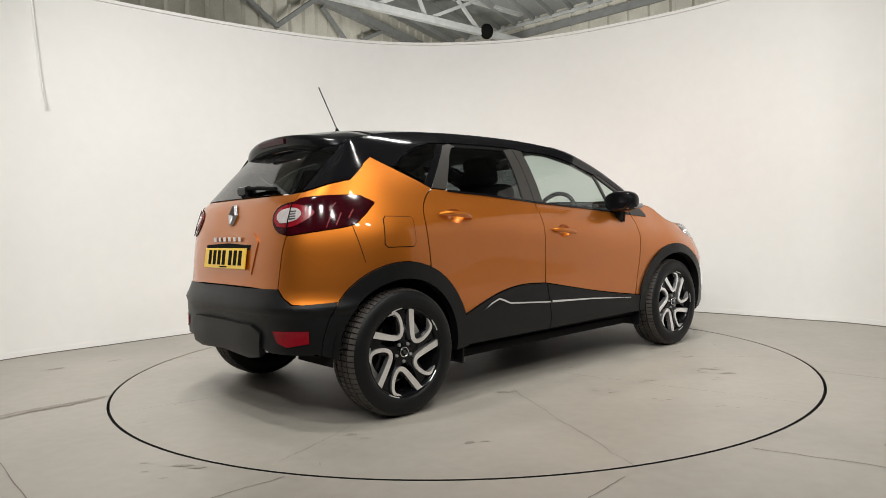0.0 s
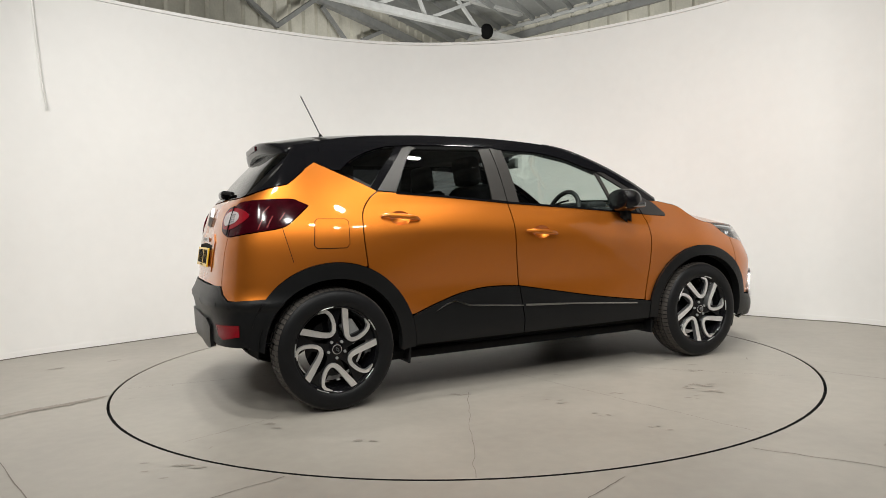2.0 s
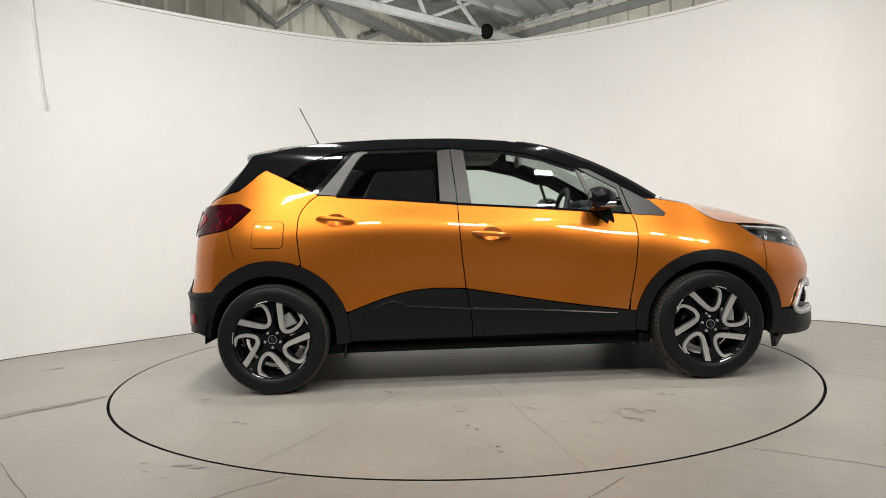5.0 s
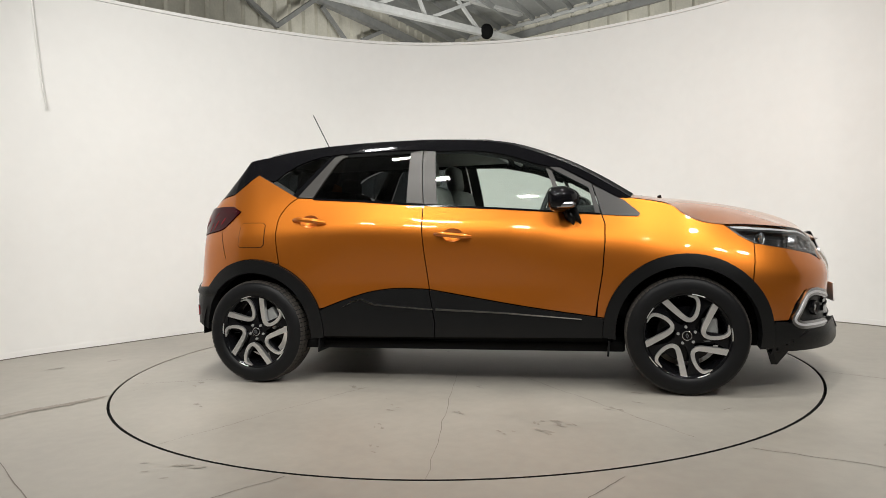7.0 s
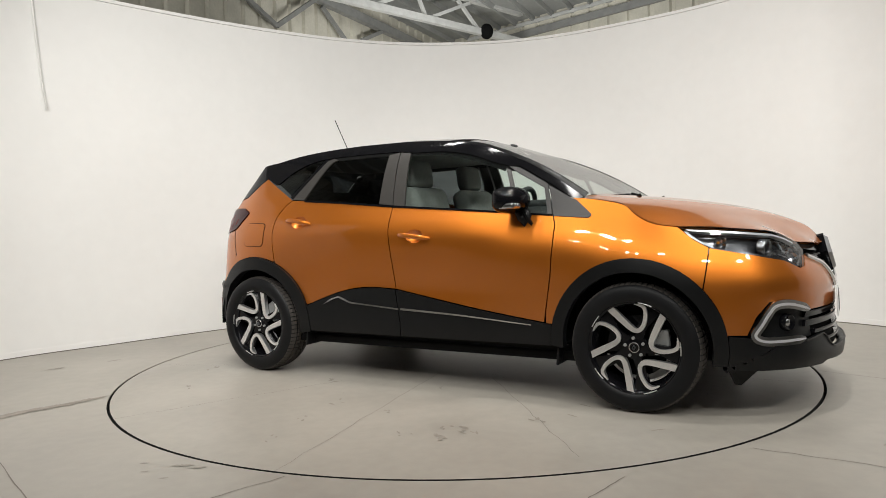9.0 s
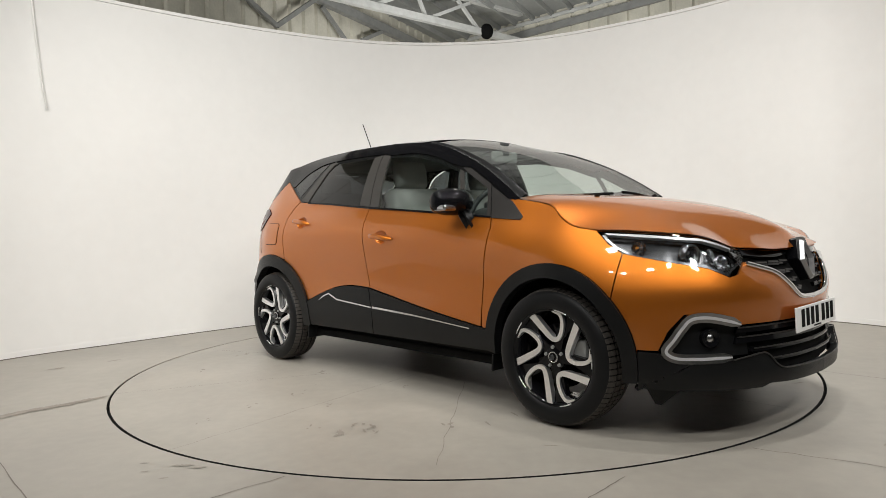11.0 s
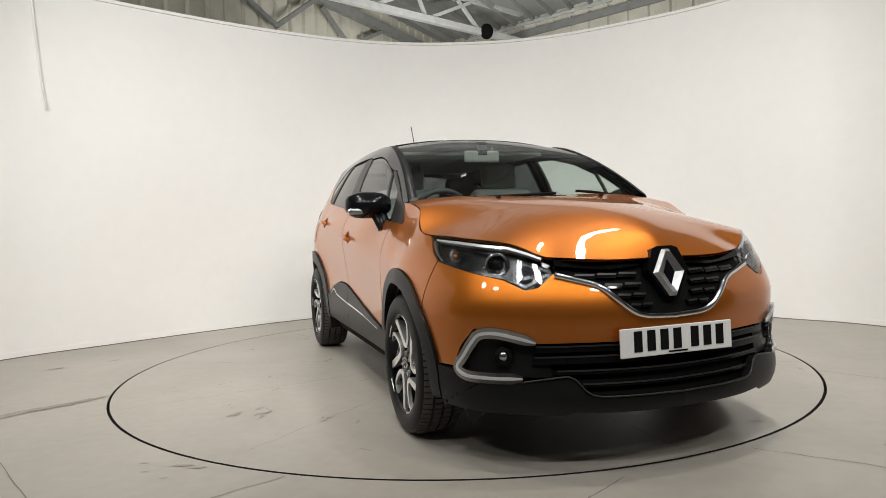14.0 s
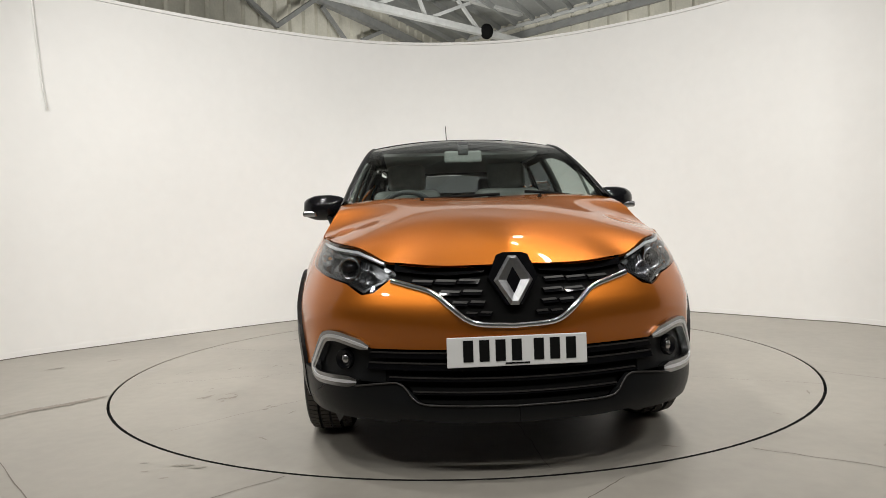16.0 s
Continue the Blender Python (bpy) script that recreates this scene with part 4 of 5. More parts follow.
panel("corner_trim", XZ([(2.118, 1.172), (2.185, 1.134), (2.245, 1.098), (2.285, 1.082), (2.372, 1.004), (2.374, 0.994), (2.362, 0.982), (2.170, 0.998)]), M_GREYTRIM, off=0.004, thick=0.015, gap=0.001, label="dark grey corner trim")
panel("corner_frame", XZ([(1.872, 1.292), (1.93, 1.284), (2.110, 1.180), (2.160, 1.006), (2.132, 1.010), (2.095, 1.158), (1.915, 1.262)]), M_GREYTRIM, off=0.003, thick=0.012, gap=0)
panel("window_divider", XZ([(1.852, 1.285), (1.885, 1.268), (1.968, 1.036), (1.945, 1.036)]), M_SATIN, off=0.003, thick=0.012, gap=0)
panel("belt_strip", XZ([(0.40, 1.164), (0.7, 1.141), (1.12, 1.100), (1.6, 1.060), (2.16, 1.008), (2.16, 1.000), (1.6, 1.050), (1.12, 1.088), (0.7, 1.130), (0.40, 1.154)]), M_BLACK, off=0.005, thick=0.006, gap=0, step=0.05)
panel("window_seal", XZ([(0.37, 1.440), (0.5, 1.455), (1.09, 1.455), (1.40, 1.432), (1.66, 1.377), (1.86, 1.297), (1.845, 1.270), (1.64, 1.350), (1.40, 1.405), (1.09, 1.420), (0.56, 1.418), (0.47, 1.415)]), M_DARK, off=-0.007, thick=0, gap=0)
panel("window_seal", XZ([(1.84, 1.31), (1.95, 1.31), (2.14, 1.19), (2.26, 1.11), (2.24, 1.085), (2.12, 1.150), (1.92, 1.262), (1.86, 1.270)]), M_DARK, off=-0.005, thick=0, gap=0)
# black roof rail down to the foot of the front pillar
RAIL_LOW = [(-0.075, 1.357), (0.06, 1.294), (0.100, 1.294), (0.175, 1.352), (0.25, 1.392), (0.37, 1.432), (0.50, 1.447), (0.80, 1.452), (1.09, 1.446), (1.18, 1.432), (1.40, 1.422), (1.55, 1.397), (1.66, 1.367), (1.78, 1.322), (1.90, 1.290), (1.94, 1.287), (2.13, 1.178), (2.245, 1.102), (2.30, 1.088)]
RAIL_TOP = [(2.325, 1.094), (2.16, 1.205), (1.95, 1.322), (1.68, 1.432), (1.45, 1.482), (1.1, 1.512), (0.7, 1.518), (0.4, 1.508), (0.2, 1.490), (0.03, 1.462)]
panel("roof_rail", XZ(RAIL_LOW[:2] + sm(RAIL_LOW[2:], 3)) + XZ(sm(RAIL_TOP, 3)), M_BLACK, off=0.001, thick=0.01, gap=0, label="gloss black roof rail and front pillar")


def on(s, z, off=0.0):
    return surf(np.array([s]), np.array([z]))[0] + surf_normal(np.array([s]), np.array([z]))[0] * off


def loft_rows(name, rows, mat, label="", flip=False, thick=0.0, rim=True):
    """A smooth sheet through rows of points."""
    r = [np.array(a) for a in rows]
    k = len(r[0])
    vs = [p for a in r for p in a]
    fs = []
    for i in range(len(r) - 1):
        for j in range(k - 1):
            f = [i * k + j, i * k + j + 1, (i + 1) * k + j + 1, (i + 1) * k + j]
            fs.append(f[::-1] if flip else f)
    ob = mesh_ob(name, vs, fs, mat, car, label, smooth=True)
    if thick:
        md = ob.modifiers.new("thickness", "SOLIDIFY")
        md.thickness, md.offset, md.use_rim = thick, -1, rim
    return ob


def across(c, e, n, power):
    """From the left edge over the middle c to the right edge e."""
    v = np.linspace(-1, 1, n)
    out = np.empty((n, 3))
    a = np.abs(v)
    out[:, 0] = c[0] + (e[0] - c[0]) * a ** 1.6
    out[:, 1] = -v * e[1]
    out[:, 2] = c[2] + (e[2] - c[2]) * a ** power
    return out[::-1]


# roof
ROOF_X = np.linspace(1.45, 0.03, 24)
rt = np.array(RAIL_TOP[4:])
rows = []
for x in ROOF_X:
    ze = float(np.interp(x, rt[::-1, 0], rt[::-1, 1]))
    e = on(sx(x), ze, 0.001)
    zc = float(np.interp(x, [0.03, 0.31, 0.62, 0.98, 1.29, 1.45], [1.540, 1.556, 1.564, 1.564, 1.550, 1.530]))
    rows.append(across((x + 0.03 * (x > 0.9) * (x - 0.9), 0, zc), (e[0], e[1], e[2]), 25, 2.4))
roof = loft_rows("roof", rows, M_BLACK, "gloss black roof", flip=True, thick=0.01)
# spoiler over the rear window
sp_top, last = [], rows[-1]
for k, t in enumerate(np.linspace(0, 1, 7)):
    r = last.copy()
    w = 1 - 0.07 * t ** 2
    r[:, 0] = last[:, 0] - t * (0.275 - 0.12 * np.abs(last[:, 1] / 0.6) ** 3)
    r[:, 1] = last[:, 1] * w
    r[:, 2] = last[:, 2] - t * 0.040
    sp_top.append(r)
lip_edge = sp_top[-1].copy()
for dx, dz in ((-0.010, -0.010), (-0.014, -0.03), (-0.008, -0.060), (0.02, -0.078), (0.12, -0.085)):
    r = lip_edge.copy()
    r[:, 0] += dx
    r[:, 2] += dz
    sp_top.append(r)
loft_rows("spoiler", sp_top, M_BLACK, "gloss black roof spoiler with a slim brake light", flip=True, thick=0.006)
bm = box(bmesh.new(), (0.014, 0.30, 0.030), (float(lip_edge[12][0]) - 0.012, 0, float(lip_edge[12][2]) - 0.034), 0.004)
part("brake_light", bm, M_RED, car, "slim dark red brake light")

# windscreen and front pillars
n = 14
edge = np.array([on(sx(x), z, 0.001) for x, z in spline(RAIL_TOP[:5], 8)])
edge = curve_at(edge[::3], n)
lean = np.linspace(0, 1, n)[:, None] ** 1.5
wedge = edge + np.array([0.012, 0.045, 0.022]) * np.concatenate([1 - 0.6 * lean, 1 - 0.4 * lean, 1 - 0.85 * lean], 1)
rows_p = [[edge[i], edge[i] * 0.5 + wedge[i] * 0.5 + np.array([0.008, 0, 0.008]), wedge[i]] for i in range(n)]
loft_rows("front_pillar", rows_p, M_PLASTIC)
loft_rows("front_pillar", [[p * np.array([1, -1, 1]) for p in r] for r in rows_p], M_PLASTIC, flip=True)
cen = curve_at([(2.40, 0, 1.095), (2.15, 0, 1.235), (1.85, 0, 1.395), (1.62, 0, 1.485), (1.466, 0, 1.528)], n)
loft_rows("windscreen", [across(cen[i], wedge[i] - np.array([0, 0.0, 0.002]), 21, 2.0) for i in range(n)], M_GLASS, "clear windscreen", flip=True)
band = [across(cen[i] + np.array([-0.01, 0, -0.008]), wedge[i] - np.array([0, 0, 0.008]), 21, 2.0) for i in (n - 1, n - 2)]
loft_rows("screen_band", band, M_DARK)

# bonnet
be = [on(s, z) for s, z in BON] + [on(s, z) for s, z in HL_TOP[1:]]
front_edge = [np.array(p) for p in [(3.375, -0.36, 0.824), (3.398, -0.25, 0.816), (3.412, -0.13, 0.816), (3.418, 0.0, 0.818)]]
bedge = curve_at(be + front_edge, 44)
bcen = curve_at([(2.40, 0, 1.108), (2.58, 0, 1.098), (2.91, 0, 1.046), (3.15, 0, 0.986), (3.31, 0, 0.920), (3.38, 0, 0.868), (3.418, 0, 0.818)], 44)


def thin_plate(pts, q):
    """Heights at q of the thin-plate surface through the points."""
    pts = np.array(pts)
    n = len(pts)

    def kernel(a, b):
        r2 = ((a[:, None, :2] - b[None, :, :2]) ** 2).sum(-1)
        return r2 * np.log(r2 + 1e-12)

    lhs = np.zeros((n + 3, n + 3))
    lhs[:n, :n] = kernel(pts, pts) + np.eye(n) * 2e-4
    lhs[:n, n], lhs[:n, n + 1:] = 1, pts[:, :2]
    lhs[n:, :n] = lhs[:n, n:].T
    w = np.linalg.solve(lhs, np.concatenate([pts[:, 2], [0, 0, 0]]))
    return kernel(q, pts) @ w[:n] + w[n] + q[:, :2] @ w[n + 1:]


known = [p for p in bedge[::2]] + [p * np.array([1, -1, 1]) for p in bedge[:-1:2]] + [p for p in bcen[:-4:3]]
brow = []
v = np.linspace(-1, 1, 29)
for c, e in zip(bcen, bedge):
    row = np.stack([c[0] + (e[0] - c[0]) * np.abs(v) ** 1.3, v * -(e[1] + 0.004), 0 * v], 1)
    row[:, 2] = thin_plate(known, row)
    brow.append(row[::-1])
bonnet = loft_rows("bonnet", brow, M_PAINT, "copper orange bonnet", thick=0.012, rim=False)
# scuttle with wipers
scut = [across((2.36, 0, 1.085), (2.20, -0.70, 1.06), 15, 2.0), across((2.46, 0, 1.088), (2.36, -0.72, 1.05), 15, 2.0)]
loft_rows("scuttle", scut, M_DARK)
tube("wiper", [(2.40, -0.42, 1.105), (2.36, 0.0, 1.122), (2.34, 0.12, 1.126)], 0.008, M_DARK, car)
tube("wiper", [(2.36, 0.60, 1.095), (2.33, 0.36, 1.130), (2.32, 0.26, 1.138)], 0.008, M_DARK, car)
tube("wiper", [(2.36, 0.62, 1.085), (2.34, 0.50, 1.105), (2.41, 0.05, 1.108)], 0.007, M_DARK, car)
tube("washer_jet", [(2.50, 0.3, 1.098), (2.52, 0.3, 1.106)], 0.01, M_DARK, car)
tube("washer_jet", [(2.50, -0.3, 1.098), (2.52, -0.3, 1.106)], 0.01, M_DARK, car)

# headlights
hl_poly = HL_LOW + HL_TOP[::-1][:-1]
hls = panel("headlight", hl_poly, M_LENS, off=0.002, thick=0.004, gap=0.003, label="clear headlight with dark inside and projector lens")
for k, hl in enumerate(hls):
    sgn = 1 if k == 0 else -1
    fl = lambda r: r if sgn == 1 else mirror(*r)
    emit("housing", fl(skin(hl_poly, surf, surf_normal, -0.055, 0.0, 0.04)), M_LAMPIN, hl)
    emit("bezel", fl(skin([(sx(2.86), 0.914), (sx(3.05), 0.904), (sf(0.66), 0.880), (sf(0.58), 0.856), (sf(0.52), 0.834), (sf(0.52), 0.826), (sf(0.58), 0.846), (sf(0.66), 0.870), (sx(3.05), 0.893), (sx(2.88), 0.906)], surf, surf_normal, -0.008, 0.02, 0.03)), M_STRIP, hl, "bright light strip")
    emit("lower_trim", fl(skin([(sx(2.92), 0.86), (sx(3.0), 0.822), (sf(0.66), 0.768), (sf(0.585), 0.732), (sf(0.50), 0.775), (sf(0.50), 0.765), (sf(0.585), 0.720), (sf(0.66), 0.756), (sx(3.0), 0.812)], surf, surf_normal, -0.010, 0.02, 0.03)), M_LAMPIN, hl)
    emit("side_strip", fl(skin([(sx(2.865), 0.905), (sx(2.895), 0.882), (sx(2.945), 0.850), (sx(3.0), 0.826), (sx(3.0), 0.819), (sx(2.935), 0.846), (sx(2.885), 0.876), (sx(2.850), 0.905)], surf, surf_normal, -0.008, 0.02, 0.03)), M_SATINCHROME, hl)
    emit("inner_tip", fl(skin([(sf(0.515), 0.818), (sf(0.485), 0.804), (sf(0.50), 0.794), (sf(0.518), 0.804)], surf, surf_normal, -0.012, 0.015, 0.03)), M_SATINCHROME, hl)
    for q in range(2):
        y0, z0 = 0.622 - 0.012 * q, 0.842 - 0.006 * q
        emit("facet", fl(skin([(sf(y0), z0), (sf(y0 - 0.007), z0 - 0.002), (sf(y0 - 0.014), z0 - 0.075), (sf(y0 - 0.007), z0 - 0.075)], surf, surf_normal, -0.03 - 0.004 * q, 0.01, 0.03)), M_INDIC, hl)
    for y, z, r, nm in ((0.700, 0.822, 0.046, "projector"),):
        c = on(sf(y), z, -0.040) * np.array([1, sgn, 1])
        vs, fs = lathe([(r * 1.05, 0.02), (r * 1.05, -0.012), (r * 0.92, -0.018), (r * 0.75, -0.006), (r * 0.70, 0.0)], 28)
        o = mesh_ob(nm, vs, fs, M_SATINCHROME, hl, smooth=True)
        o.matrix_local = pose(*c, 0, 0, 90 - 18 * sgn)
        bm = bmesh.new()
        bmesh.ops.create_uvsphere(bm, u_segments=20, v_segments=12, radius=r * 0.72)
        o2 = part("bulb_lens", bm, M_BLACK, hl, smooth=True)
        o2.matrix_local = pose(*(c - np.array([0.018, 0, 0])))
    c = on(sf(0.590), 0.782, -0.034) * np.array([1, sgn, 1])
    o = mesh_ob("main_beam_bowl", *lathe([(0.036, -0.016), (0.034, -0.018), (0.026, 0.002), (0.012, 0.012), (0.001, 0.004)], 14), M_INDIC, hl, "bright faceted reflector")
    o.matrix_local = pose(*c, 0, 0, 90 - 18 * sgn)
    # small silver chips added to give the row of sparkles low in the lamp
    for q in range(9):
        t = q / 8
        c = on(sf(0.735 - 0.20 * t), 0.800 - 0.056 * t + 0.018 * max(0, t - 0.75) * 4, -0.016) * np.array([1, sgn, 1])
        part("sparkle_chip", box(bmesh.new(), (0.012, 0.012, 0.007), (0, 0, 0), 0.002), M_INDIC, hl).matrix_local = pose(*c, 10 * q, 0, 90 - 30 * sgn)
    c = on(sx(3.03), 0.860, -0.038) * np.array([1, sgn, 1])
    o = mesh_ob("indicator_bowl", *lathe([(0.034, -0.02), (0.028, 0.0), (0.016, 0.012), (0.001, 0.016)], 12), M_SATINCHROME, hl)
    o.matrix_local = pose(*c, 0, 0, 90 - 40 * sgn)
    part("indicator", box(bmesh.new(), (0.012, 0.016, 0.012), (0, 0, 0), 0.004), M_AMBER, hl).matrix_local = pose(*c, 0, 0, -25 * sgn)

# upper grille
top = [(sf(0.475), 0.835), (sf(0.36), 0.818), (sf(0.25), 0.810), (sf(0.13), 0.812), (sf(0.085), 0.840), (sf(0.05), 0.856), (S_FRONT, 0.860)]
panel("grille", [(sf(0.47), 0.795)] + top + GR_LOW[::-1], M_DARK, off=-0.022, thick=0.0, sides="join", gap=0)
panel("grille_trim", top + [(S_FRONT, 0.835), (sf(0.08), 0.83), (sf(0.11), 0.788), (sf(0.25), 0.778), (sf(0.36), 0.785), (sf(0.47), 0.798)], M_BLACK, off=0.0, thick=0.03, sides="join", gap=0, label="gloss black grille brow")
for z, y0, y1 in [(0.756, 0.12, 0.40), (0.716, 0.11, 0.285), (0.676, 0.10, 0.238), (0.636, 0.075, 0.188)]:
    gaps = 3 if y1 > 0.3 else 2
    for k in range(gaps):
        ya, yb = y0 + (y1 - y0) * k / gaps + 0.004, y0 + (y1 - y0) * (k + 1) / gaps - 0.004
        panel("grille_bar", [(sf(ya), z + 0.009), (sf(yb), z + 0.013), (sf(yb + 0.010), z - 0.005), (sf(ya + 0.010), z - 0.009)], M_BLACK, off=-0.008, thick=0.02, gap=0, step=0.05)
        # grey strip paints the lit top of the black bar
        panel("bar_lit_top", [(sf(ya + 0.003), z + 0.008), (sf(yb - 0.003), z + 0.012), (sf(yb + 0.002), z + 0.004), (sf(ya + 0.008), z + 0.001)], M_GREYTRIM, off=-0.005, thick=0.006, gap=0, step=0.05)
trim_pts = [on(s, z, 0.004) for s, z in GR_LOW[:-1]] + [on(S_FRONT, 0.590, 0.004)]
trim_pts = [np.array(p) for p in curve_at(trim_pts, 26)]
full = trim_pts + [p * np.array([1, -1, 1]) for p in trim_pts[::-1][1:]]
tube("grille_chrome", full, 0.012, M_CHROME, car, "chrome strip below the grille")
bm = bmesh.new()
vv = [bm.verts.new((0.0, a, b)) for a, b in [(0.035, 0.094), (0.06, 0.085), (0.094, 0.0), (0.03, -0.105), (-0.03, -0.105), (-0.094, 0.0), (-0.06, 0.085), (-0.035, 0.094)]]
f = bm.faces.new(vv)
ex = bmesh.ops.extrude_face_region(bm, geom=[f])
bmesh.ops.translate(bm, vec=(0.05, 0, 0), verts=[v for v in ex["geom"] if isinstance(v, bmesh.types.BMVert)])
bmesh.ops.recalc_face_normals(bm, faces=bm.faces)
bs = part("badge_surround", bm, M_BLACK, car, "gloss black badge surround")
bs.matrix_local = pose(3.392, 0, 0.757, 0, -14, 0)
diamond("badge", pose(3.443, 0, 0.757, 0, -14, 0) @ pose(0, 0, 0, 0, 0, 90), 0.074, 0.094, car)

# fog lights
for sgn in (1, -1):
    c = on(sf(0.665), 0.458, -0.012) * np.array([1, sgn, 1])
    vs, fs = lathe([(0.001, -0.004), (0.026, -0.006), (0.034, -0.016), (0.040, -0.012), (0.042, 0.02)], 24)
    o = mesh_ob("fog_light", vs, fs, M_BLACK, car, "round fog light", smooth=True)
    o.matrix_local = pose(*c, 0, 0, 90 - 35 * sgn)
    vs, fs = lathe([(0.001, -0.012), (0.016, -0.009), (0.022, 0.0)], 20)
    mesh_ob("lens", vs, fs, M_SATINCHROME, o, smooth=True)

# door handles over their recesses
for xs, zz in DISH.items():
    for sgn in (1, -1):
        flip = np.array([1, sgn, 1])
        vs, fs = [], []
        steps = [1.02, 0.97, 0.85, 0.65, 0.4, 0.15]
        for k in steps:
            for s_, z_ in dish_outline(xs, k):
                vs.append(on(s_, z_, 0.0 if k > 1 else -0.024 * (1 - k ** 2.2) - 0.002) * flip)
        for i in range(len(steps) - 1):
            for j in range(18):
                f = (i * 18 + j, i * 18 + (j + 1) % 18, (i + 1) * 18 + (j + 1) % 18, (i + 1) * 18 + j)
                fs.append(f if sgn == 1 else f[::-1])
        fs.append(tuple((len(steps) - 1) * 18 + j for j in range(18)))
        mesh_ob("handle_dish", vs, fs, M_PAINT, car, smooth=True)
        rows_h = []
        for t in np.linspace(-1, 1, 19):
            w = 0.0135 * (1 - 0.55 * abs(t) ** 4)
            base = zz - 0.012 * t - 0.002
            o = 0.006 + 0.026 * (1 - abs(t) ** 4)
            ring = [on(sx(xs + 0.114 * t), base + w * math.cos(a), o + 0.011 * math.sin(a) * (1 - 0.6 * abs(t) ** 4)) * flip for a in np.linspace(0, 2 * math.pi, 12)]
            rows_h.append(ring)
        loft_rows("door_handle", rows_h, M_PAINT, flip=(sgn == -1))

# door mirrors
for sgn in (1, -1):
    bm = bmesh.new()
    bmesh.ops.create_uvsphere(bm, u_segments=28, v_segments=16, radius=1)
    for v in bm.verts:
        x, y, z = v.co
        k = 1 - 0.25 * max(0, x)
        v.co = (0.075 * x - (0.02 if x < 0 else 0), 0.118 * (abs(y) ** 0.8) * (1 if y > 0 else -1) * k, 0.072 * (abs(z) ** 0.75) * (1 if z > 0 else -1) * k)
        v.co.x = max(v.co.x, -0.062)
    m = part("mirror_cap", bm, M_BLACK, car, "gloss black door mirror", smooth=True)
    m.matrix_local = pose(1.972, -0.850 * sgn, 1.094, 0, 0, -8 * sgn)
    for v in m.data.vertices:
        v.co = (v.co.x * 1.12, v.co.y * 1.10, v.co.z * 1.02)
    bm = bmesh.new()
    box(bm, (0.012, 0.19, 0.105), (-0.060, 0, 0.0), 0.004)
    part("mirror_glass", bm, M_CHROME, m)
    bm = box(bmesh.new(), (0.100, 0.085, 0.034), (0.022, -0.074 * sgn, -0.034), 0.012)
    part("indicator", bm, M_INDIC, m, "clear side indicator")
    bm = bmesh.new()
    bar(bm, (0.005, 0.045 * sgn, -0.030), (0.045, 0.105 * sgn, -0.170), 0.098, 0.068)
    bmesh.ops.bevel(bm, geom=bm.edges[:], offset=0.026, segments=4, affect="EDGES")
    part("mirror_foot", bm, M_PLASTIC, m, smooth=True)

# aerial, rear wiper
tube("aerial", [(0.19, 0, 1.545), (0.185, 0, 1.58), (0.066, 0, 1.824)], 0.0032, M_DARK, car)
bm = bmesh.new()
bmesh.ops.create_cone(bm, cap_ends=True, segments=16, radius1=0.022, radius2=0.008, depth=0.05)
part("aerial_base", bm, M_DARK, car, smooth=True).matrix_local = pose(0.19, 0, 1.562, 0, -20, 0)
bm = box(bmesh.new(), (0.05, 0.13, 0.05), (rear_x(1.195, 0.02), 0.0, 1.195), 0.018)
part("wiper_motor_cover", bm, M_BLACK, car, smooth=False)
tube("rear_wiper", [(rear_x(1.20, 0.035), 0.03, 1.205), (rear_x(1.20, 0.03), -0.18, 1.20), (rear_x(1.195, 0.02), -0.36, 1.185)], 0.011, M_DARK, car)

# ---- under the skin: liners, floor pan, cabin ----
inner = [(sx(-0.30), 0.62)] + RA(0.42, 135, 8, 16) + [(sx(0.45), 0.28), (sx(2.17), 0.28)] + FA(0.42, 172, 20, 16) + [(sx(3.0), 0.62), (sx(3.0), 0.78), (sx(2.3), 0.93), (sx(2.16), 0.98), (sx(1.1), 1.07), (sx(0.3), 1.14), (sx(0.0), 1.25), (sx(-0.25), 1.10)]
panel("inner_side", inner, M_DARK, off=-0.045, thick=0.0, gap=0, step=0.08)
panel("inner_tail", [(S_REAR, 0.40), (sr(0.7), 0.42), (sx(-0.3), 0.62), (sx(-0.2), 1.10), (sr(0.60), 1.12), (S_REAR, 1.12)], M_DARK, off=-0.05, thick=0.0, sides="join", gap=0, step=0.08)
panel("inner_nose", [(S_FRONT, 0.22), (sf(0.7), 0.26), (sx(3.05), 0.45), (sx(3.0), 0.76), (sf(0.6), 0.72), (sf(0.4), 0.74), (S_FRONT, 0.80)], M_DARK, off=-0.06, thick=0.0, sides="join", gap=0, step=0.08)
bm = bmesh.new()
box(bm, (2.0, 1.50, 0.05), (1.28, 0, 0.24), 0.01)
box(bm, (1.1, 0.96, 0.12), (2.75, 0, 0.27), 0.02)
box(bm, (0.80, 0.96, 0.14), (0.0, 0, 0.40), 0.03)
box(bm, (0.9, 1.0, 0.45), (2.75, 0, 0.58), 0.02)
box(bm, (0.06, 1.40, 0.62), (2.28, 0, 0.72), 0.02)
box(bm, (0.7, 1.0, 0.3), (-0.1, 0, 0.55), 0.02)
part("floor_pan", bm, M_DARK, car)
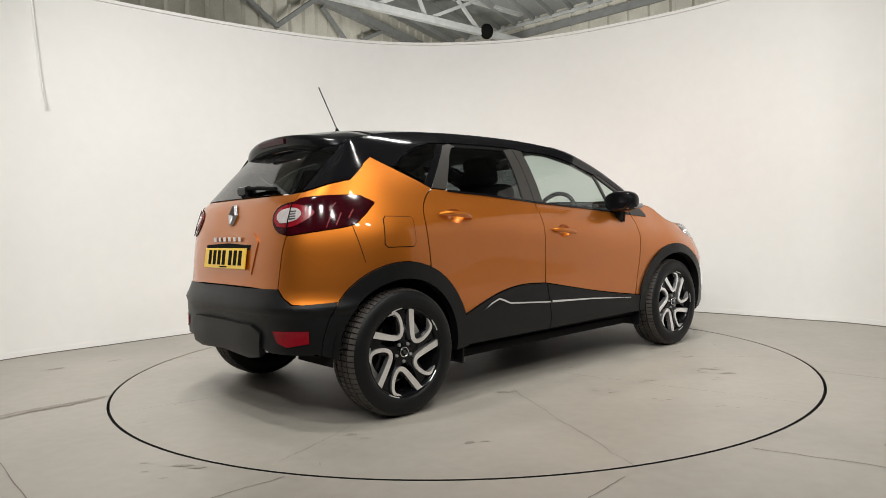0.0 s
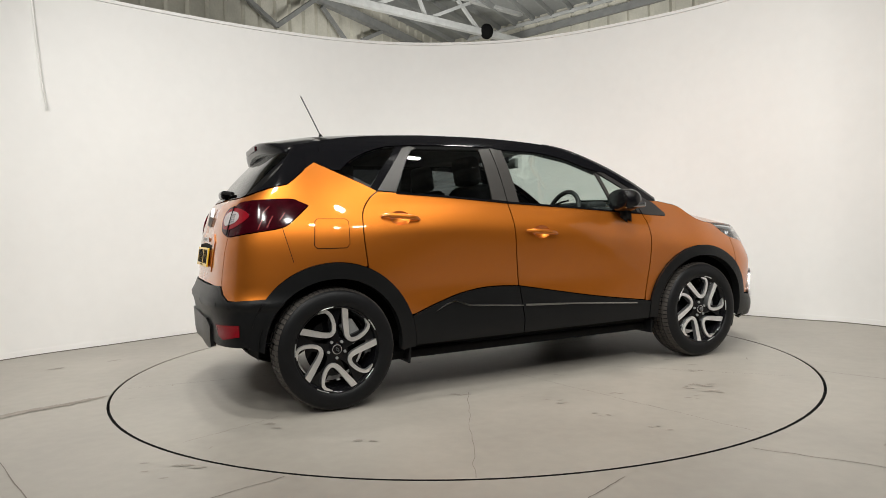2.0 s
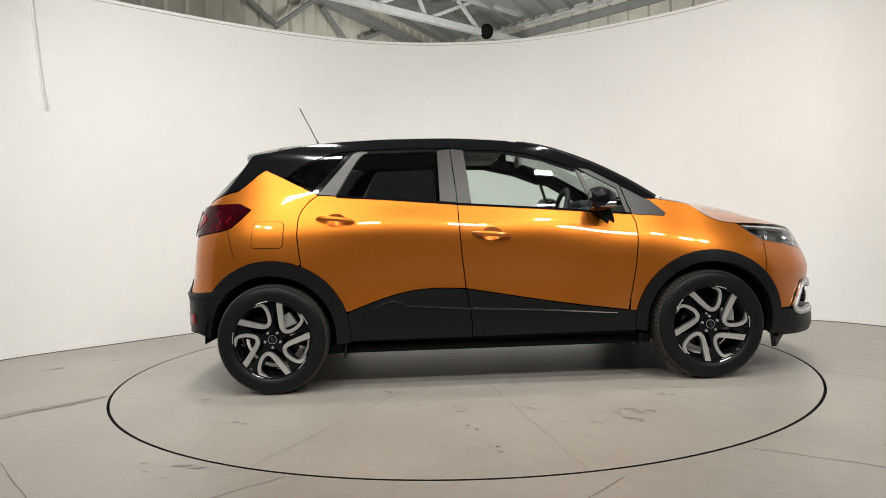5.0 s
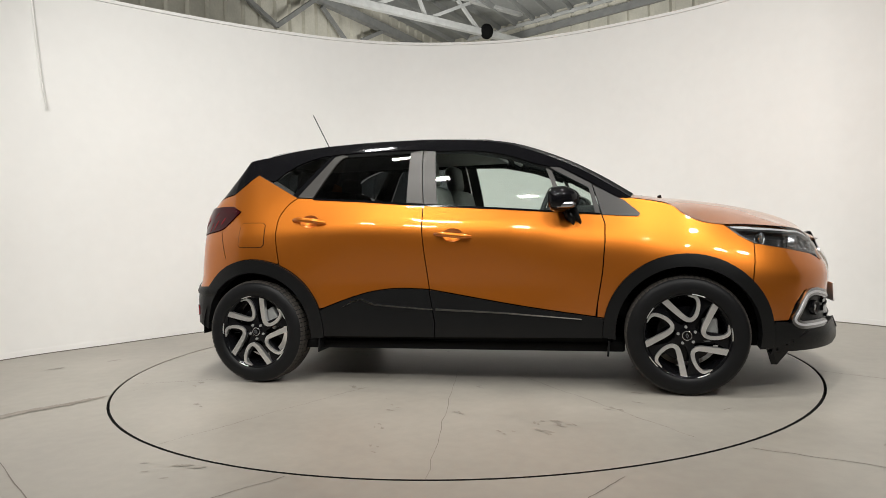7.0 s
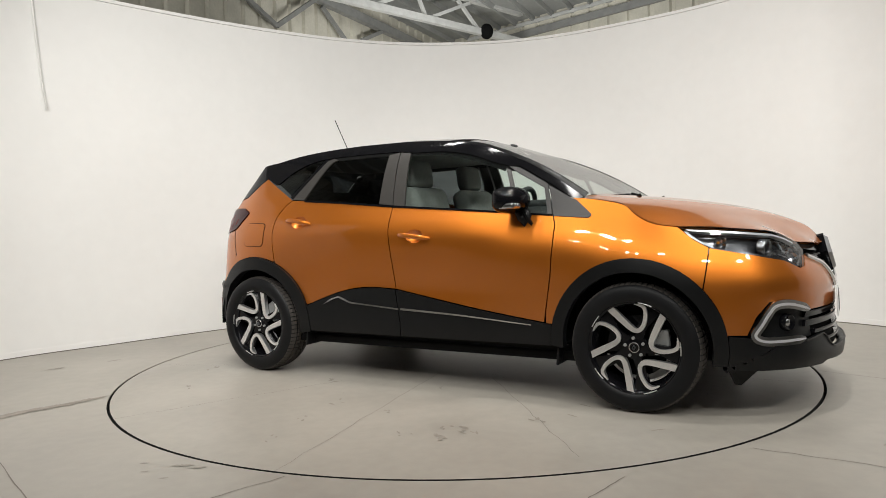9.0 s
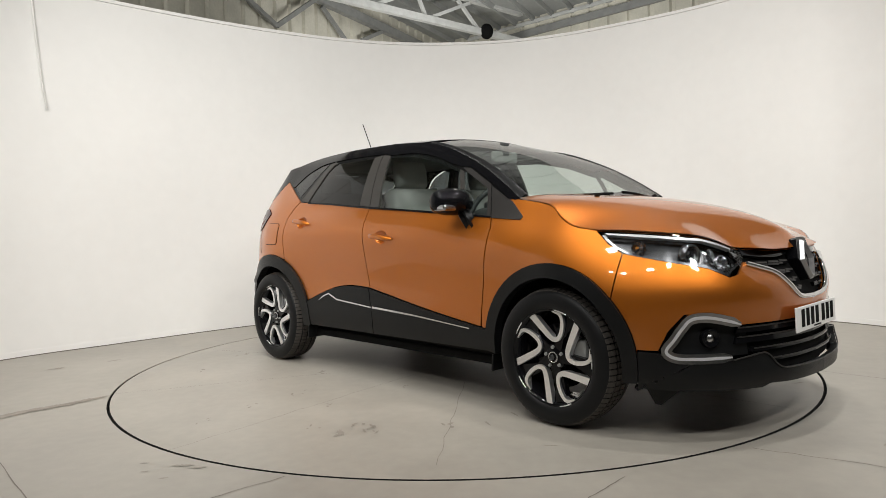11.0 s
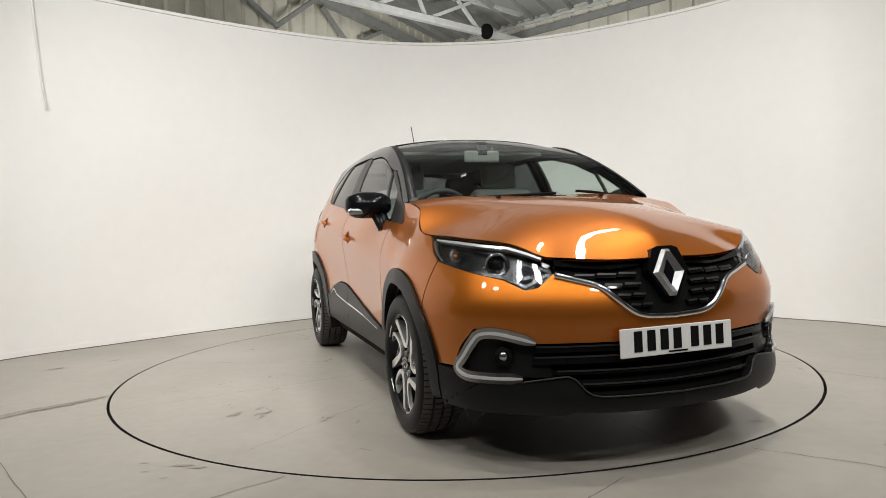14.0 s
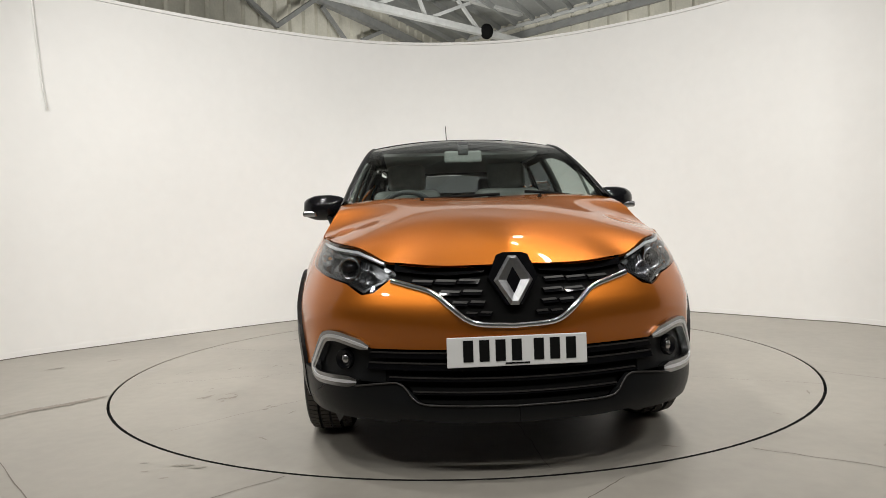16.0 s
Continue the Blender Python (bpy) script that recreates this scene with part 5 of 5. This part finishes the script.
for cx in (RW, FW):
    for sgn in (1, -1):
        vs, fs = [], []
        for i, a in enumerate(np.linspace(-0.05, math.pi + 0.05, 22)):
            for y in (0.47, 0.60, 0.80):
                vs.append((cx + 0.405 * math.cos(a), -sgn * y, WZ + 0.405 * math.sin(a)))
        for i in range(21):
            for j in range(2):
                fs.append((i * 3 + j, i * 3 + j + 1, i * 3 + j + 4, i * 3 + j + 3))
        k = len(vs)
        vs.append((cx, -sgn * 0.47, WZ))
        for i in range(21):
            fs.append((k, i * 3, i * 3 + 3))
        mesh_ob("arch_liner", vs, fs, M_DARK, car)
        bm = box(bmesh.new(), (0.012, 0.16, 0.09), (cx - 0.415 if cx else cx + 0.425, -sgn * 0.74, 0.245), 0.004, rot=(0, 6, 0))
        part("mud_flap", bm, M_PLASTIC, car)
for sgn in (1, -1):
    bm = bmesh.new()
    v = [bm.verts.new(p) for p in [(3.05, -0.74 * sgn, 0.24), (3.15, -0.66 * sgn, 0.22), (3.08, -0.70 * sgn, 0.150)]]
    bm.faces.new(v)
    ex = bmesh.ops.extrude_face_region(bm, geom=bm.faces[:])
    bmesh.ops.translate(bm, vec=(-0.03, 0, 0), verts=[w for w in ex["geom"] if isinstance(w, bmesh.types.BMVert)])
    part("air_deflector", bm, M_PLASTIC, car)


def seat(x, y, mat):
    bm = bmesh.new()
    box(bm, (0.50, 0.50, 0.16), (x, y, 0.60), 0.06, segs=3)
    box(bm, (0.14, 0.48, 0.62), (x - 0.30, y, 0.92), 0.06, rot=(0, -14, 0), segs=3)
    part("seat", bm, mat, car, "grey cloth seat", smooth=True)
    bm = box(bmesh.new(), (0.09, 0.27, 0.19), (x - 0.395, y, 1.315), 0.04, rot=(0, -8, 0), segs=3)
    part("headrest", bm, mat, car, smooth=True)


for y in (0.36, -0.36):
    seat(1.45, y, M_SEAT)
bm = bmesh.new()
box(bm, (0.48, 1.24, 0.16), (0.62, 0, 0.66), 0.06, segs=3)
box(bm, (0.14, 1.24, 0.60), (0.30, 0, 0.95), 0.06, rot=(0, -18, 0), segs=3)
part("rear_bench", bm, M_SEATDARK, car, "dark grey cloth rear bench", smooth=True)
for y in (-0.38, 0.38):
    part("headrest", box(bmesh.new(), (0.09, 0.26, 0.16), (0.20, y, 1.28), 0.04, segs=3), M_SEATDARK, car, smooth=True)
bm = bmesh.new()
box(bm, (0.42, 1.32, 0.20), (2.08, 0, 0.96), 0.07, segs=3)
box(bm, (0.16, 0.36, 0.06), (1.98, -0.37, 1.07), 0.025, segs=3)
part("dashboard", bm, M_DASH, car, "dark plastic dashboard", smooth=True)
ring = [(1.80 + 0.06 * math.sin(a), -0.37 + 0.185 * math.cos(a), 1.00 + 0.175 * math.sin(a)) for a in np.linspace(0, 2 * math.pi, 32, endpoint=False)]
sw = tube("steering_wheel", ring, 0.016, M_DASH, car, cyclic=True)
for a in (-0.3, math.pi + 0.3, -math.pi / 2):
    tube("spoke", [(1.84, -0.37, 1.0), (1.80 + 0.06 * math.sin(a), -0.37 + 0.185 * math.cos(a), 1.00 + 0.175 * math.sin(a))], 0.014, M_DASH, car)
part("wheel_hub", box(bmesh.new(), (0.06, 0.14, 0.12), (1.83, -0.37, 1.0), 0.03), M_DASH, car)
bm = box(bmesh.new(), (0.03, 0.24, 0.075), (1.60, 0, 1.405), 0.012)
part("rear_view_mirror", bm, M_SEAT, car)
part("mirror_stalk", box(bmesh.new(), (0.04, 0.07, 0.09), (1.60, 0, 1.455), 0.012), M_DASH, car)
part("headlining", box(bmesh.new(), (1.5, 1.02, 0.02), (0.70, 0, 1.44), 0.0), M_SEAT, car)


# ---- wheels ----
def build_wheel():
    w = empty("wheel")
    side = [(0.224, -0.080), (0.229, -0.096), (0.240, -0.106), (0.264, -0.110), (0.288, -0.107), (0.304, -0.102), (0.314, -0.094), (0.320, -0.082)]
    groove = [(0.3215, -0.070), (0.3215, -0.052), (0.316, -0.050), (0.316, -0.042), (0.3215, -0.040), (0.3215, 0.040), (0.316, 0.042), (0.316, 0.050), (0.3215, 0.052), (0.3215, 0.070)]
    vs, fs = lathe(side + groove + [(r, -o) for r, o in side[::-1]], 72)
    tyre = mesh_ob("tyre", vs, fs, M_RUBBER, w, "black rubber tyre", smooth=True)
    # tread blocks
    vs, fs = [], []
    for i in range(72):
        for y0, y1 in ((-0.092, -0.053), (-0.039, -0.006), (0.006, 0.039), (0.053, 0.092)):
            a0, a1 = 2 * math.pi * i / 72, 2 * math.pi * (i + 0.78) / 72
            k = len(vs)
            for a in (a0, a1):
                for y in (y0, y1):
                    rr = 0.3275 if abs(y) < 0.08 else 0.3170
                    for r in (rr - 0.008, rr + 0.001):
                        vs.append((r * math.cos(a), y, r * math.sin(a)))
            fs += [(k + 1, k + 3, k + 7, k + 5), (k, k + 1, k + 5, k + 4), (k + 2, k + 6, k + 7, k + 3), (k, k + 2, k + 3, k + 1), (k + 4, k + 5, k + 7, k + 6)]
    tr = mesh_ob("tread", vs, fs, M_TREAD, tyre)
    rim_prof = [(0.224, -0.084), (0.233, -0.092), (0.232, -0.098), (0.226, -0.098), (0.217, -0.080), (0.198, -0.03), (0.192, 0.06), (0.205, 0.08)]
    vs, fs = lathe(rim_prof, 64)
    rim = mesh_ob("rim", vs, fs, M_BLACK, w, "gloss black alloy rim with machined silver spokes", smooth=True)
    vs, fs = lathe([(0.155, -0.005), (0.153, -0.010), (0.0005, -0.010)], 40)
    mesh_ob("brake_disc", vs, fs, M_BLACK, rim, smooth=False)
    part("brake_caliper", box(bmesh.new(), (0.08, 0.05, 0.13), (0.125, -0.02, 0.02), 0.012), M_DKSTEEL, rim)
    # black spoke bodies and silver faces
    loop = [(-0.13, -0.985), (-0.165, -0.70), (-0.215, -0.38), (-0.27, -0.265), (-0.36, -0.225), (-0.50, -0.27), (-0.64, -0.38), (-0.725, -0.50), (-0.73, -0.60), (-0.645, -0.75)]
    lw = [0.150, 0.14, 0.120, 0.105, 0.095, 0.09, 0.085, 0.08, 0.075, 0.075]
    line = curve_at([(a, b, c) for (a, b), c in zip(loop, lw)], 26)
    R = 0.228
    vs, fs = [], []
    m = len(line)
    for i in range(m):
        d = line[min(i + 1, m - 1)][:2] - line[max(i - 1, 0)][:2]
        nn = np.array([-d[1], d[0]]) / np.hypot(*d)
        h = line[i][2] / 2
        rad = np.hypot(*line[i][:2])
        y = -0.078 - 0.012 * rad
        for sgn, dy in ((-1, 0.03), (-1, 0.0), (1, 0.0), (1, 0.03)):
            pxy = (line[i][:2] + nn * h * sgn) * R
            vs.append((pxy[0], y + dy, pxy[1]))
    for i in range(m - 1):
        for j in range(3):
            fs.append((4 * i + j, 4 * i + 4 + j, 4 * i + 5 + j, 4 * i + 1 + j))
    rnd_me = None
    for k in range(5):
        sp = mesh_ob("spoke", vs, fs, M_SILVER, rim) if rnd_me is None else new("spoke", rnd_me)
        rnd_me = sp.data
        sp.parent = rim
        sp.matrix_local = pose(0, 0, 0, 0, 72 * k, 0)
    me2 = None
    for k in range(5):
        if me2 is None:
            bm = bmesh.new()
            v = [bm.verts.new((a * R, 0, b * R)) for a, b in [(-0.10, -0.10), (0.10, -0.16), (0.02, -0.5), (-0.07, -0.99), (0.28, -0.95), (0.20, -0.40), (0.20, 0.0), (0, 0.1)]]
            bm.faces.new([v[i] for i in (0, 1, 5, 4, 3, 2)])
            ex = bmesh.ops.extrude_face_region(bm, geom=bm.faces[:])
            bmesh.ops.translate(bm, vec=(0, 0.03, 0), verts=[q for q in ex["geom"] if isinstance(q, bmesh.types.BMVert)])
            for q in [q for q in bm.verts if not q.link_faces]:
                bm.verts.remove(q)
            ob = part("spoke_back", bm, M_BLACK, rim)
            me2 = ob.data
        else:
            ob = new("spoke_back", me2)
            ob.parent = rim
        ob.matrix_local = pose(0, -0.072, 0, 0, 72 * k + 0, 0)
    vs, fs = lathe([(0.0005, -0.082), (0.022, -0.082), (0.024, -0.078), (0.030, -0.078), (0.032, -0.074), (0.062, -0.070), (0.066, -0.05)], 30)
    hub = mesh_ob("hub", vs, fs, M_BLACK, rim)
    vs, fs = lathe([(0.022, -0.0825), (0.023, -0.085), (0.026, -0.085), (0.027, -0.080)], 30)
    mesh_ob("cap_ring", vs, fs, M_CHROME, rim, smooth=True)
    d = diamond("cap_mark", pose(0, -0.083, 0), 0.009, 0.013, rim)
    for k in range(5):
        a = 2 * math.pi * (k + 0.3) / 5
        bm = bmesh.new()
        bmesh.ops.create_cone(bm, cap_ends=True, segments=6, radius1=0.009, radius2=0.008, depth=0.012)
        part("wheel_nut", bm, M_DKSTEEL, rim).matrix_local = pose(0.047 * math.cos(a), -0.076, 0.047 * math.sin(a), 90)
    for k in range(5):
        a0 = 2 * math.pi * k / 5 + radians(-72)
        pts = [(0.229 * math.cos(a0 + t), -0.0985, 0.229 * math.sin(a0 + t)) for t in np.linspace(-0.15, 0.15, 8)]
        tube("lip_edge", pts, 0.003, M_SILVER, rim)
    return w


w0 = build_wheel()
for x, y, turn in ((RW, 0.752, 0), (FW, -0.765, -2.5), (FW, 0.765, 9)):
    m = pose(x, y, WZ, 0, 0, 180 if y > 0 else 0) @ pose(0, 0, 0, 0, turn, 0)
    c = copy_thing(w0, m)
    c.parent = car
w0.parent = car
w0.matrix_basis = pose(RW, -0.752, WZ, 0, -31, 0)


def motions():
    """The turntable and the car on it turn together."""
    for thing, x, y in ((car, CAR_X, CAR_Y), (turntable, 0, 0)):
        rows = []
        for k in range(33):
            t = k * 0.5
            a = PHI0 + RATE * t
            base = a if thing is car else RATE * t
            rows.append((t, pose(0, 0, 0, 0, 0, base) @ pose(x, y, 0)))
        walk(thing, rows)


motions()
